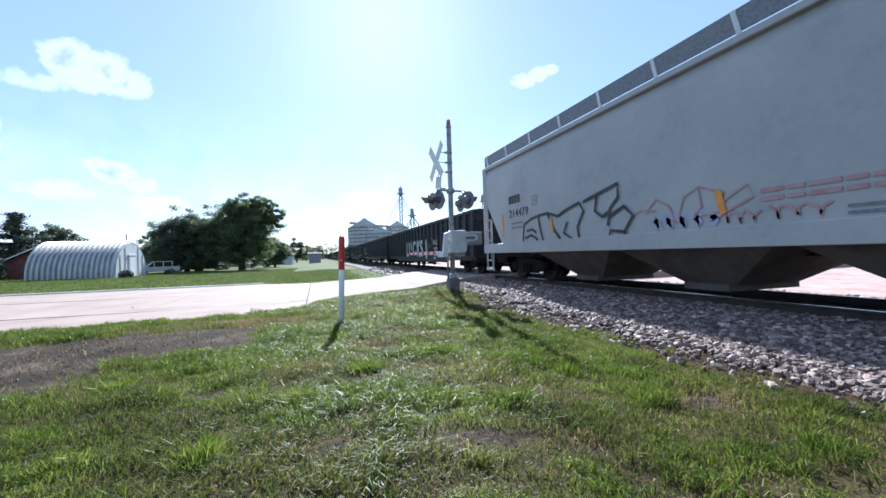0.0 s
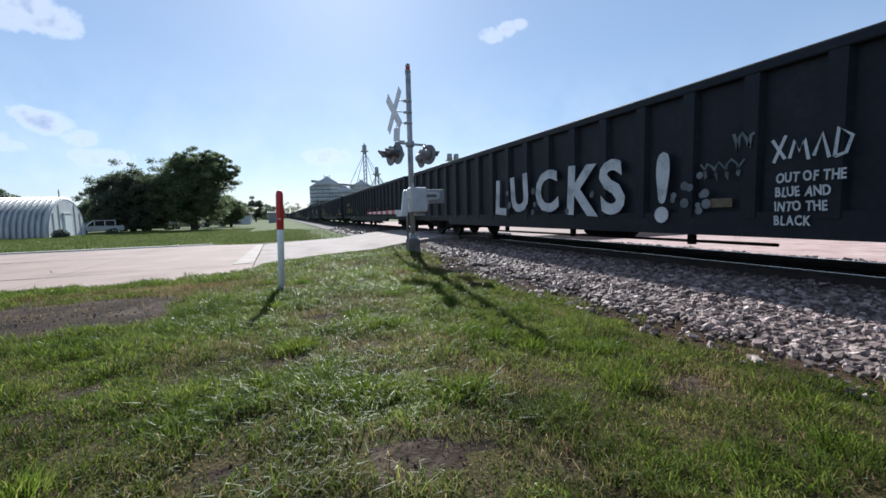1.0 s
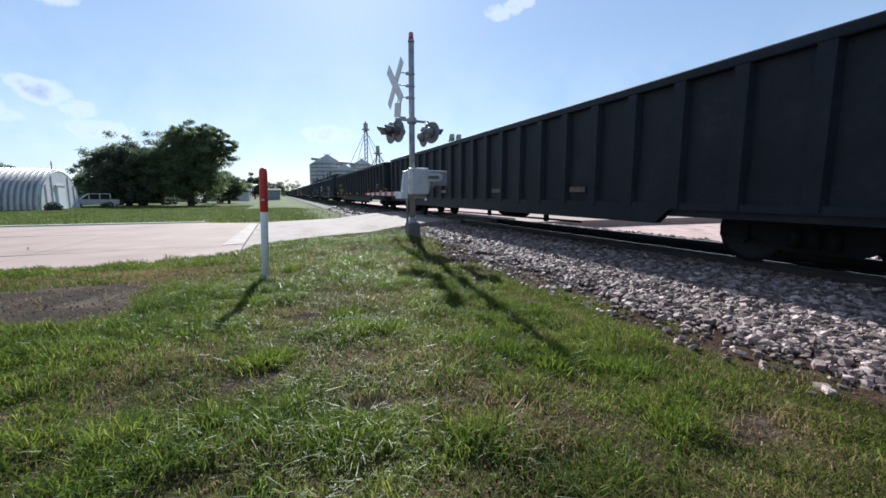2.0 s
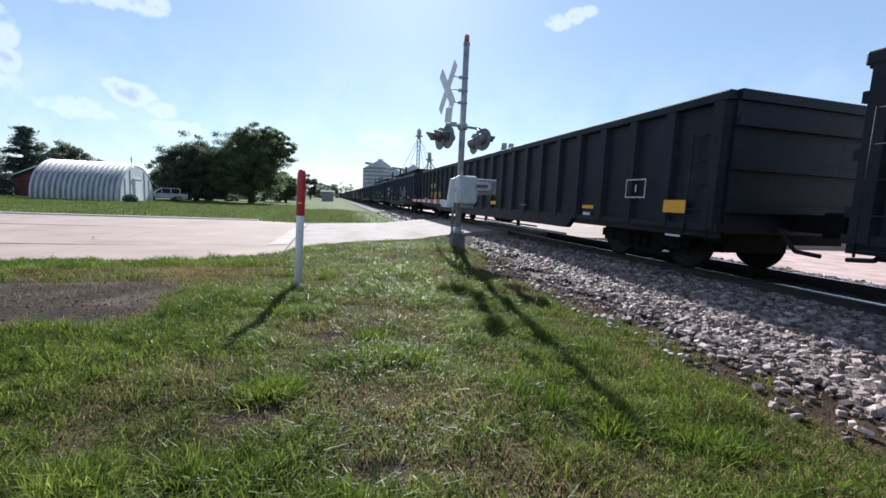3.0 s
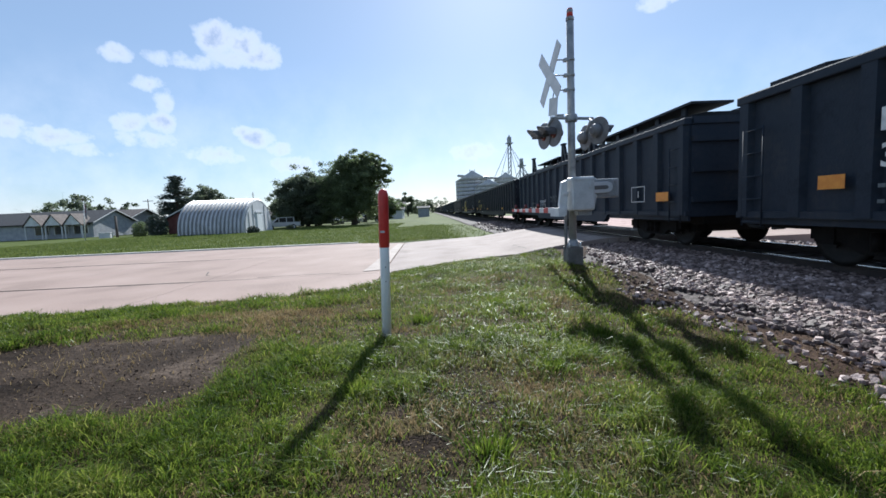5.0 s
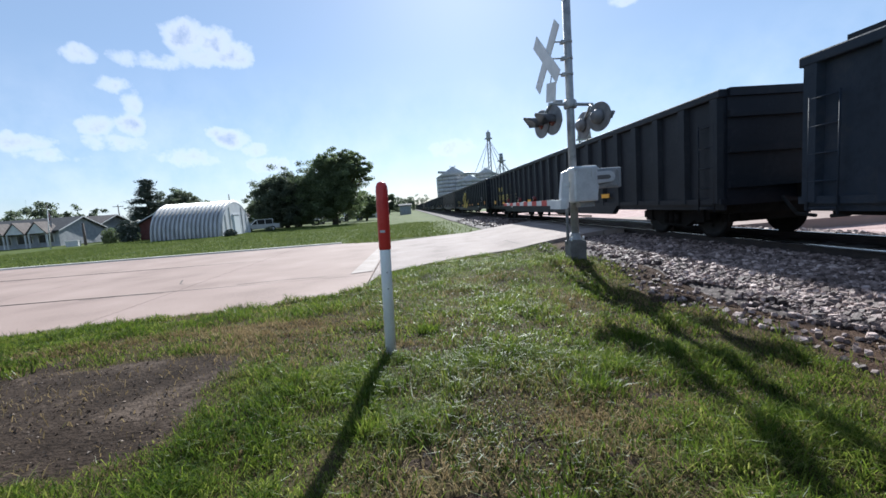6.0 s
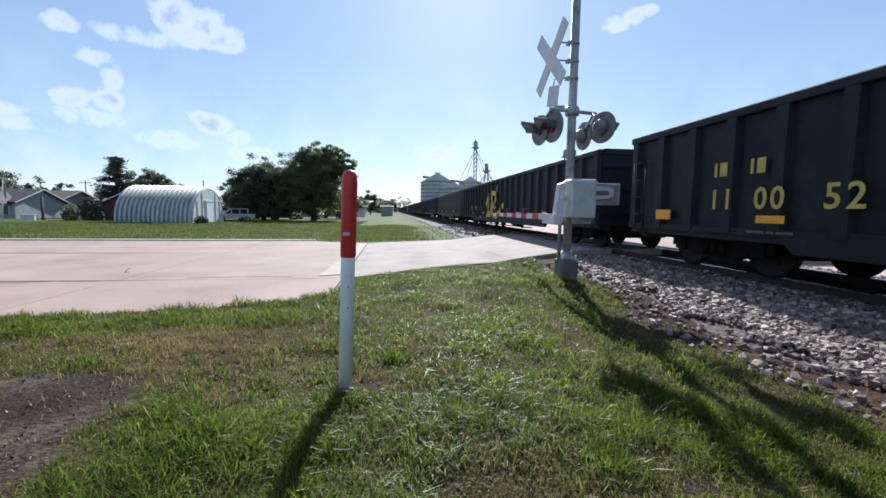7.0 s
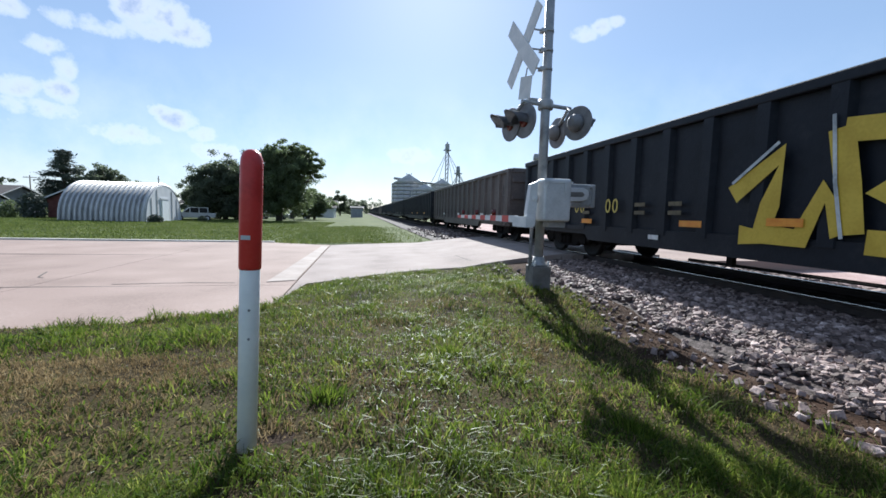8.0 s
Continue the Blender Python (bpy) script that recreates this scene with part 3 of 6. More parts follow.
def track():
    t = thing("railway_track", "railway track with rusty rails on wooden ties", "railway track", kind="structure")
    for side in (-0.753, 0.753):
        bm = bmesh.new()
        prism(bm, [(TRACK_X + side + a, RAIL_Z + b) for a, b in ((-0.036, -0.0085), (-0.036, -0.04), (-0.01, -0.05), (-0.01, -0.13), (-0.075, -0.145), (-0.075, -0.158), (0.075, -0.158), (0.075, -0.145), (0.01, -0.13), (0.01, -0.05), (0.036, -0.04), (0.036, -0.0085))], -60, 900)
        rail = part("rail", bm, M_rail, t)
        bm = bmesh.new()
        prism(bm, [(TRACK_X + side + a, RAIL_Z + b) for a, b in ((-0.037, -0.009), (-0.034, -0.004), (-0.026, 0.0), (0.026, 0.0), (0.034, -0.004), (0.037, -0.009))], -60, 900)
        part("rail_head", bm, M_head, rail, "polished steel running surface")
    bm = bmesh.new()
    bx(bm, -1.3, 1.3, -0.115, 0.115, -0.16, 0.0)
    me = mesh_of(bm, M_tie, "tie", 0.012)
    for i in range(70):
        y = -8 + i * 0.5
        if 15.0 < y < 23.1:
            continue
        part("tie", me, None, t).matrix_basis = pose(TRACK_X + random.uniform(-0.03, 0.03), y, RAIL_Z - 0.16, 0, 0, random.uniform(-1, 1))
    bm = bmesh.new()
    for i in range(400):
        bx(bm, TRACK_X - 1.3, TRACK_X + 1.3, 27 + i * 0.5 - 0.11, 27 + i * 0.5 + 0.11, RAIL_Z - 0.32, RAIL_Z - 0.16)
    tagged(part("far_ties", bm, M_tie, t), kind="stuff")
    # ballast bed
    b = thing("ballast", "grey and pink crushed stone ballast beside the track", "ballast", kind="structure")
    bm = bmesh.new()
    rows = []
    for y in list(np.arange(-8, 15.1, 0.4)) + [15.15]:
        rows.append((y, 1))
    for span in (list(np.arange(-60, -8, 4)) + list(np.arange(-8, 15.2, 0.4)), list(np.arange(23.1, 60, 0.8)) + list(np.arange(60, 900, 20))):
        rows = []
        for y in span:
            rows.append([bm.verts.new((x + 0.1 * noise.noise((x, y, 1)) * (abs(x - TRACK_X) > 2), y, z + 0.03 * noise.noise((x * 2, y * 2, 2)))) for x, z in ((4.7, -0.15), (5.1, -0.07), (5.6, 0.03), (6.2, 0.075), (7.0, 0.085), (8.5, 0.085), (9.4, 0.07), (10.1, 0.0), (11.3, -0.12))])
        for p, q in zip(rows, rows[1:]):
            for k in range(8):
                bm.faces.new((p[k], p[k + 1], q[k + 1], q[k]))
    part("bed", bm, M_ballast, b)
    return b


BALLAST = track()


# ---- the train ----
def side_frame():
    bm = bmesh.new()
    prism(bm, ((-1.15, 0.36), (-1.15, 0.52), (-0.7, 0.6), (-0.32, 0.66), (0.32, 0.66), (0.7, 0.6), (1.15, 0.52), (1.15, 0.36), (0.75, 0.36), (0.42, 0.2), (-0.42, 0.2), (-0.75, 0.36)), -0.07, 0.07, "x")
    for y in (-0.89, 0.89):
        bx(bm, -0.1, 0.1, y - 0.13, y + 0.13, 0.3, 0.56)
    for y in (-0.2, 0.0, 0.2):
        cyl(bm, (-0.09, y, 0.26), (-0.09, y, 0.5), 0.07, n=8)
    return mesh_of(bm, M_truck, "side_frame")


def wheelset_mesh():
    bm = bmesh.new()
    turn = Euler((0, radians(90), 0)).to_matrix().to_4x4()
    for s in (-1, 1):
        m = Matrix.Translation((s * 0.753, 0, 0)) @ turn
        lathe(bm, ((0.1, -0.08), (0.16, -0.07), (0.3, -0.03), (0.36, -0.065), (0.42, -0.065), (0.425, 0.05), (0.45, 0.06), (0.45, 0.075), (0.36, 0.065), (0.3, 0.02), (0.16, 0.05), (0.1, 0.06)) if s > 0 else ((0.1, -0.06), (0.16, -0.05), (0.3, -0.02), (0.36, -0.065), (0.45, -0.075), (0.45, -0.06), (0.425, -0.05), (0.42, 0.065), (0.36, 0.065), (0.3, 0.03), (0.16, 0.07), (0.1, 0.08)), 24, m)
    cyl(bm, (-1.05, 0, 0), (1.05, 0, 0), 0.075, n=10)
    for s in (-1, 1):
        for k in range(4):
            a = k * math.pi / 2
            bx(bm, s * 0.82 - 0.01, s * 0.82 + 0.01, math.cos(a) * 0.2 - 0.03, math.cos(a) * 0.2 + 0.03, math.sin(a) * 0.2 - 0.03, math.sin(a) * 0.2 + 0.03)
    return mesh_of(bm, M_wheel, "wheelset")


FRAME_ME, WHEEL_ME = side_frame(), wheelset_mesh()
WHEELS, CARS = [], []


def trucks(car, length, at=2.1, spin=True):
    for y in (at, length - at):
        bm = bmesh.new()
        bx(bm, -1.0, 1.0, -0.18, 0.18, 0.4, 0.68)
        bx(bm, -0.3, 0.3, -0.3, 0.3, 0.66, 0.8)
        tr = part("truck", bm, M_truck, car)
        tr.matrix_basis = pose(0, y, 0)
        # dark infill blocks added to the brake beams, standing in for shade inside
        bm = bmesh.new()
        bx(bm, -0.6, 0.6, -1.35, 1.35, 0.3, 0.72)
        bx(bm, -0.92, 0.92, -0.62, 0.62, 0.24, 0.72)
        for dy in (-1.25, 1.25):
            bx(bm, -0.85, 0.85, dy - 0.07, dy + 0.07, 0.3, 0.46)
        part("brake_beam_infill", bm, M_truck, tr)
        # broad dark plate added to shut out light above the truck
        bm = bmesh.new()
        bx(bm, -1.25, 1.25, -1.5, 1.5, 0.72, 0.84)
        part("underframe_plate", bm, M_truck, tr)
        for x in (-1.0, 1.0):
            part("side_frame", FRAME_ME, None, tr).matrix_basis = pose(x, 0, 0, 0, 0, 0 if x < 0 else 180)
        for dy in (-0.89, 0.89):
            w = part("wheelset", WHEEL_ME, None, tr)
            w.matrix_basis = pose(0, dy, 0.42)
            if spin:
                WHEELS.append((w, dy))


def ends(car, length, paint):
    """Couplers, hand brake, ladders and air hoses at both ends."""
    for y, s in ((0, -1), (length, 1)):
        bm = bmesh.new()
        bx(bm, -0.14, 0.14, min(y, y + s * 0.62), max(y, y + s * 0.62), 0.72, 0.98)
        bx(bm, -0.2, 0.2, min(y + s * 0.45, y + s * 0.72), max(y + s * 0.45, y + s * 0.72), 0.68, 1.02)
        part("coupler", bm, M_truck, car, bevel=0.02)
        # full-width dark block added to close the bright gap behind the coupler
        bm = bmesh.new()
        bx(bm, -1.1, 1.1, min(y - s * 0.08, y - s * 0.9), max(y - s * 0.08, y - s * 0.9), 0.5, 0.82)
        part("draft_gear_infill", bm, M_truck, car)
        bm = bmesh.new()
        cyl(bm, (-0.4, y, 0.75), (-0.42, y + s * 0.3, 0.45), 0.03, n=8)
        cyl(bm, (-0.42, y + s * 0.3, 0.45), (-0.38, y + s * 0.6, 0.42), 0.03, n=8)
        part("air_hose", bm, M_tyre, car)
        bm = bmesh.new()
        y2 = y - s * 0.35
        for k in range(5):
            z = 0.62 + k * 0.36
            cyl(bm, (-1.55, y2 - 0.2, z), (-1.55, y2 + 0.2, z), 0.012, n=6)
        for d in (-0.2, 0.2):
            cyl(bm, (-1.55, y2 + d, 0.55), (-1.55, y2 + d, 2.1), 0.013, n=6)
        part("ladder", bm, paint, car)


def strip(car, y, z, w, h, material, x=-1.56, name="reflector"):
    bm = bmesh.new()
    bx(bm, x - 0.005, x, y - w, y, z, z + h)
    part(name, bm, material, car)


GLYPHS = {}


def write(car, text, y, z, size, material, x=-1.562, name="number", bold=0.0, label="", squeeze=1.0):
    run = None
    for ch in text:
        if ch == " ":
            run += 0.3 * size
            continue
        key = (ch, size, material.name, bold)
        if key not in GLYPHS:
            me = lettering(ch, size, material, 0.003, bold)
            ys = [-v.co.y for v in me.vertices]
            GLYPHS[key] = (me, min(ys), max(ys))
        me, lo, hi = GLYPHS[key]
        run = lo if run is None else run
        tilt = 0 if name != "graffiti" else random.uniform(-7, 7)
        room = 0.0 if name != "number" else max(0.0, (0.5 * size - (hi - lo)) / 2)
        part(name, me, None, car, label).matrix_basis = pose(x, y - (run + room - lo) * squeeze, z, tilt, 0, 0) @ Matrix.Diagonal((1, squeeze, 1, 1))
        run += hi - lo + 2 * room + 0.1 * size


def bars(car, y, z, widths, h, material, x=-1.562, gap=0.04):
    for w in widths:
        strip(car, y, z, w, h, material, x, "lettering")
        y -= w + gap


def gondola(s, length, paint, ribs, label, spin=True, covers=False, top=2.64):
    """A long open gondola; its near end stands at s on the track's line. Local y runs to the far end, z from the rail."""
    car = thing("gondola_car", label, "freight car", "cars of the train")
    CARS.append((car, s))
    x, low = 1.47, 0.46
    for sx in (-1, 1):
        bm = bmesh.new()
        bx(bm, min(sx * x, sx * (x - 0.05)), max(sx * x, sx * (x - 0.05)), 0.02, length - 0.02, low + 0.12, top - 0.1)
        part("side_sheet", bm, paint, car)
        bm = bmesh.new()
        bx(bm, min(sx * (x - 0.08), sx * (x + 0.1)), max(sx * (x - 0.08), sx * (x + 0.1)), 0, length, top - 0.14, top)
        part("top_chord", bm, paint, car, bevel=0.02)
        bm = bmesh.new()
        # side sill, cut up over the trucks
        prism(bm, ((0.0, low + 0.22), (0.0, low + 0.32), (length, low + 0.32), (length, low + 0.22), (length - 3.7, low + 0.22), (length - 3.95, low), (3.95, low), (3.7, low + 0.22)), sx * (x - 0.06), sx * (x + 0.07), "x")
        part("side_sill", bm, paint, car)
        n = ribs
        bm = bmesh.new()
        prism(bm, ((-0.13, 0), (-0.09, 0.09), (0.09, 0.09), (0.13, 0)), low + 0.24, top - 0.1)
        for v in bm.verts:
            v.co = Vector((-v.co.z if sx < 0 else v.co.z, v.co.x, v.co.y))
        me = mesh_of(bm, paint, "rib")
        for i in range(n + 1):
            part("rib", me, None, car).matrix_basis = pose(sx * x, 0.16 + (length - 0.32) * i / n, 0)
    for y, sg in ((0, 1), (length, -1)):
        bm = bmesh.new()
        bx(bm, -x + 0.05, x - 0.05, min(y, y + sg * 0.08), max(y, y + sg * 0.08), low + 0.2, top - 0.06)
        part("end_wall", bm, paint, car)
        for zz in (0.9, 1.5, 2.1):
            bm = bmesh.new()
            bx(bm, -x + 0.05, x - 0.05, min(y - sg * 0.07, y), max(y - sg * 0.07, y), low + zz - 0.4, low + zz - 0.28)
            part("end_rib", bm, paint, car)
        bm = bmesh.new()
        bx(bm, -x + 0.06, x - 0.06, min(y - sg * 0.05, y + sg * 0.14), max(y - sg * 0.05, y + sg * 0.14), top - 0.13, top + 0.01)
        part("end_chord", bm, paint, car)
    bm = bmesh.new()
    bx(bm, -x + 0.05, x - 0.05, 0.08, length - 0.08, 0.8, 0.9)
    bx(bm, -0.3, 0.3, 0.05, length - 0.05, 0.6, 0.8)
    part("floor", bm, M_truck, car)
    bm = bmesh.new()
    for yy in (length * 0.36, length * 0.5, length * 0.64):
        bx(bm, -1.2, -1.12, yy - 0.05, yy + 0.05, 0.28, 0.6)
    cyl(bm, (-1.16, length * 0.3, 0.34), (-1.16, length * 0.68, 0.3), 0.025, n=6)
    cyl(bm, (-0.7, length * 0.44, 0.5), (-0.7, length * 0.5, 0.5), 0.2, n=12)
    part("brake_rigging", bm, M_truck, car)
    trucks(car, length, 2.05, spin)
    ends(car, length, paint)
    if covers:
        lids(car, length, top)
    return car


def lids(car, length, top):
    """Steel covers lying on the load, with lifting frames."""
    for y0, y1 in ((0.6, 4.9), (6.5, 7.9), (9.4, 12.1), (14.3, length - 0.5)):
        bm = bmesh.new()
        prism(bm, ((-1.42, top + 0.03), (-1.42, top + 0.1), (-0.7, top + 0.22), (0.7, top + 0.22), (1.42, top + 0.1), (1.42, top + 0.03)), y0, y1)
        lid = part("lid", bm, M_black, car)
        if y1 > length - 1:
            continue
        bm = bmesh.new()
        bx(bm, -1.25, -0.35, y0 - 0.3, y1 + 0.3, top + 0.33, top + 0.38)
        bx(bm, 0.35, 1.25, y0 - 0.3, y1 + 0.3, top + 0.33, top + 0.38)
        for k in range(int(y1 - y0) + 1):
            for x in (-1.15, 1.1):
                bx(bm, x, x + 0.06, y0 + k * 1.05 + 0.05, y0 + k * 1.05 + 0.2, top + 0.1, top + 0.33)
        part("platform", bm, M_black, lid)
    for y in (5.8, 8.7, 13.5):
        for x in (-1.2, 1.1):
            bm = bmesh.new()
            prism(bm, ((y - 0.5, top), (y - 0.1, top + 0.8), (y + 0.14, top + 0.8), (y + 0.24, top), (y + 0.04, top), (y, top + 0.66), (y - 0.36, top)), x, x + 0.1, "x")
            bx(bm, x - 0.03, x + 0.13, y - 0.14, y + 0.18, top + 0.78, top + 0.84)
            part("lifting_frame", bm, M_black, car)


def number_marks(car, length, digits, square=True):
    """The yellow car number near the far end, and the data panels."""
    e = length
    bars(car, e - 2.5, 1.6, (0.05, 0.15), 0.22, M_letter, gap=0.06)
    bars(car, e - 3.2, 1.6, (0.05, 0.14), 0.22, M_letter, gap=0.06)
    for k, y in ((0, e - 2.33), (1, e - 3.28), (2, e - 4.28)):
        write(car, digits[2 * k:2 * k + 2], y, 1.08, 0.45, M_letter, bold=0.006)
    if square:
        strip(car, e - 1.0, 0.88, 0.44, 0.19, M_yellow)
    write(car, "LD LMT", e - 5.1, 1.28, 0.12, M_faded, name="data")
    write(car, "LT WT", e - 5.1, 1.13, 0.12, M_faded, name="data")
    write(car, "208900", e - 6.2, 1.3, 0.12, M_faded, name="data")
    write(car, "77000", e - 6.3, 1.14, 0.12, M_faded, name="data")
    frame_box(car, e - 5.15, 1.64, 0.28, 0.28, M_faded)
    bars(car, e - 3.2, 0.72, (0.3, 0.12, 0.25), 0.035, M_faded)
    strip(car, e - 5.4, 0.66, 0.24, 0.08, M_white_l, name="plate")


def frame_box(car, y, z, w, h, material, x=-1.562):
    bm = bmesh.new()
    t = 0.018
    for a in ((y - w, y, z, z + t), (y - w, y, z + h - t, z + h), (y - w, y - w + t, z + t, z + h - t), (y - t, y, z + t, z + h - t), (y - w * 0.55, y - w * 0.5, z + h * 0.3, z + h * 0.7)):
        bx(bm, x - 0.004, x, *a)
    part("stencil", bm, material, car)


def spray(car, rng, y, z, w, h, n, width, material, x=-1.562):
    part("graffiti", scribble(rng, y, z, w, h, n, width), material, car).matrix_basis = pose(x, 0, 0)


def lines(car, paths, y, z, k, width, material, x=-1.563, name="graffiti", kz=0.0):
    """Drawn strokes: paths in units, scaled by k; unit x runs to the viewer's right."""
    for i, p in enumerate(paths):
        part(name, stroke([(y - a * k, z + b * (kz or k)) for a, b in p], width), material, car).matrix_basis = pose(x - 0.0016 * i, 0, 0)


def hopper(s_rear):
    length = 18.2
    car = thing("covered_hopper_car", "light grey covered hopper car with black graffiti", "freight car", "cars of the train")
    CARS.append((car, s_rear - length))
    # body: outline of the side with sloped ends, drawn across the car
    bm = bmesh.new()
    prof = ((-1.55, 0.98), (-1.55, 3.6), (-1.5, 3.85), (-1.36, 4.0), (-0.8, 4.16), (0.8, 4.16), (1.36, 4.0), (1.5, 3.85), (1.55, 3.6), (1.55, 0.98))
    cuts = ((0.05, 2.7), (0.22, 2.7), (1.65, 0.98), (length - 1.65, 0.98), (length - 0.22, 2.7), (length - 0.05, 2.7))
    rings = [[bm.verts.new((x, y, max(z, lo))) for x, z in prof] for y, lo in cuts]
    for p, q in zip(rings, rings[1:]):
        for k in range(len(prof)):
            k2 = (k + 1) % len(prof)
            bm.faces.new((p[k], p[k2], q[k2], q[k])).smooth = 0 < k < 8
    bm.faces.new(rings[0]), bm.faces.new(rings[-1][::-1])
    part("body", bm, M_hopper, car)
    for sx in (-1, 1):
        bm = bmesh.new()
        bx(bm, min(sx * 1.5, sx * 1.6), max(sx * 1.5, sx * 1.6), 0, length, 0.86, 1.18)
        part("side_sill", bm, M_hopper, car, bevel=0.015)
        bm = bmesh.new()
        bx(bm, min(sx * 1.46, sx * 1.6), max(sx * 1.46, sx * 1.6), 0.02, length - 0.02, 3.86, 3.98)
        part("roof_rail", bm, M_hopper, car, bevel=0.02)
        for y in (0.06, length - 0.06):
            bm = bmesh.new()
            bx(bm, min(sx * 1.45, sx * 1.58), max(sx * 1.45, sx * 1.58), y - 0.06, y + 0.06, 0.9, 3.95)
            inner = -0.2 if y > 1 else 0.2
            prism(bm, ((y, 1.1), (y + inner * 1.5, 1.1), (y + inner, 1.5), (y + inner, 3.9), (y, 3.9)), sx * 1.5, sx * 1.56, "x")
            part("corner_post", bm, M_hopper, car)
        bm = bmesh.new()
        for y in (length - 0.62,):
            bx(bm, min(sx * 1.52, sx * 1.55), max(sx * 1.52, sx * 1.55), y - 0.025, y + 0.025, 1.15, 2.05)
        for k in range(3):
            bx(bm, min(sx * 1.52, sx * 1.56), max(sx * 1.52, sx * 1.56), length - 0.62, length - 0.06, 1.3 + 0.36 * k, 1.32 + 0.36 * k)
        for y in (length - 0.2, length - 0.7):
            bx(bm, min(sx * 1.52, sx * 1.57), max(sx * 1.52, sx * 1.57), y - 0.02, y + 0.02, 0.3, 0.9)
        for zz in (0.3, 0.58):
            bx(bm, min(sx * 1.52, sx * 1.58), max(sx * 1.52, sx * 1.58), length - 0.7, length - 0.2, zz, zz + 0.04)
        part("end_ladder", bm, M_hopper, car)
    # running boards on the roof
    bm = bmesh.new()
    for x in (-1.25, 1.25):
        bx(bm, x - 0.3, x + 0.3, 0.2, length - 0.2, 4.34, 4.38)
    part("running_board", bm, M_grating, car)
    bm = bmesh.new()
    bx(bm, -1.56, -1.54, 0.2, length - 0.2, 4.02, 4.34)
    part("walkway_side", bm, M_grating, car, "grey walkway edge seen against the sky")
    for i in range(12):
        bm = bmesh.new()
        y = 0.5 + (length - 1.0) * i / 11
        prism(bm, ((y - 0.05, 3.97), (y + 0.05, 4.37), (y + 0.13, 4.37), (y + 0.03, 3.97)), -1.58, -1.562, "x")
        part("bracket", bm, M_sign, car)
    bm = bmesh.new()
    for y in (length - 0.1, length - 0.55):
        cyl(bm, (-1.5, y, 3.98), (-1.3, y - 0.2, 4.5), 0.02, n=6)
    cyl(bm, (-1.3, length - 0.3, 4.5), (-1.3, length - 0.75, 4.5), 0.02, n=6)
    part("grab_rail", bm, M_hopper, car)
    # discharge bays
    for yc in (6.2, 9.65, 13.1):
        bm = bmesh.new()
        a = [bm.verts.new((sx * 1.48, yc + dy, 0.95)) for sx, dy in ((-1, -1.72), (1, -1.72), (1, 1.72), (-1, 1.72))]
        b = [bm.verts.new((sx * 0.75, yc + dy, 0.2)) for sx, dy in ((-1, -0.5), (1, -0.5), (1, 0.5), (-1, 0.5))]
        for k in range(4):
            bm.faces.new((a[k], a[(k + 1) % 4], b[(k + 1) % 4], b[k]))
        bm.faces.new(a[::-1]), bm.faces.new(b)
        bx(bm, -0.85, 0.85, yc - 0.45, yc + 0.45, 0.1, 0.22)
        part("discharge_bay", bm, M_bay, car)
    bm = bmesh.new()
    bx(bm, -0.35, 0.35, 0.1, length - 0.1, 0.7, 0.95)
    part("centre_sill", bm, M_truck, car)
    trucks(car, length, 2.35)
    ends(car, length, M_hopper)
    e = length
    bars(car, 16.1, 2.42, (0.14, 0.14, 0.16, 0.16), 0.25, M_spray_k, gap=0.05)
    write(car, "214479", 16.1, 1.98, 0.36, M_spray_k)
    bars(car, 15.95, 1.76, (0.08, 0.2, 0.4), 0.05, M_grating)
    bars(car, 15.95, 1.62, (0.08, 0.2, 0.4), 0.05, M_grating)
    frame_box(car, 14.58, 2.22, 0.26, 0.28, M_grating)
    part("reflector", stroke([(16.62, 2.15), (16.57, 1.4)], 0.12), M_orange, car).matrix_basis = pose(-1.56, 0, 0)
    k = 0.72
    tag = [[(0, 0), (-.1, .7), (0, 1.5), (.5, 1.75), (1.0, 1.85)], [(.05, .7), (.5, .85), (.9, .6), (1.0, 0)], [(.2, 1.1), (.6, 1.15), (.85, .95)],
           [(1.0, 1.85), (1.1, 1.2), (1.3, .4), (1.2, 0)], [(1.0, 1.85), (1.6, 1.9), (2.2, 1.65)], [(1.6, 1.9), (1.9, 1.1), (2.5, .2)], [(1.3, .5), (1.7, .2), (2.0, 0)],
           [(2.2, 1.65), (2.7, 1.9), (3.3, 2.1), (3.5, 1.7), (3.2, 1.0), (3.3, .2)], [(2.7, 1.3), (2.5, .8), (2.9, .5), (2.7, 0)],
           [(3.5, 2.1), (4.3, 2.35), (4.9, 2.55), (4.9, 2.0), (4.6, 1.6), (4.5, .9)], [(4.1, 2.3), (4.0, 1.6), (4.3, 1.3), (4.6, 1.5)], [(4.6, 1.3), (5.1, 1.6), (5.4, 1.2), (5.1, .6), (4.6, .7), (4.5, .1)], [(5.1, .6), (5.3, 0)],
           [(0, 0), (.6, -.12), (1.2, 0)], [(2.0, 0), (2.7, -.1), (3.3, .05), (4.5, .05), (5.3, 0)]]
    lines(car, tag, 15.1, 0.92, 0.84, 0.075, M_spray_k, kz=0.52)
    tag2 = [[(0, 0.2), (.1, 1.0), (.7, 1.3), (1.4, 1.1)], [(.9, 1.0), (1.4, 1.9), (2.0, 1.3), (2.3, .2)], [(2.4, .4), (2.6, 1.7), (3.2, 2.2), (3.3, 1.0), (3.0, .4)], [(3.2, 2.2), (4.1, 1.6), (3.9, 1.0), (4.8, 1.9), (5.0, 1.2), (4.2, .6), (3.3, .5)]]
    lines(car, tag2, 10.7, 1.25, 0.5, 0.035, M_spray_r, kz=0.28)
    rng = random.Random(5)
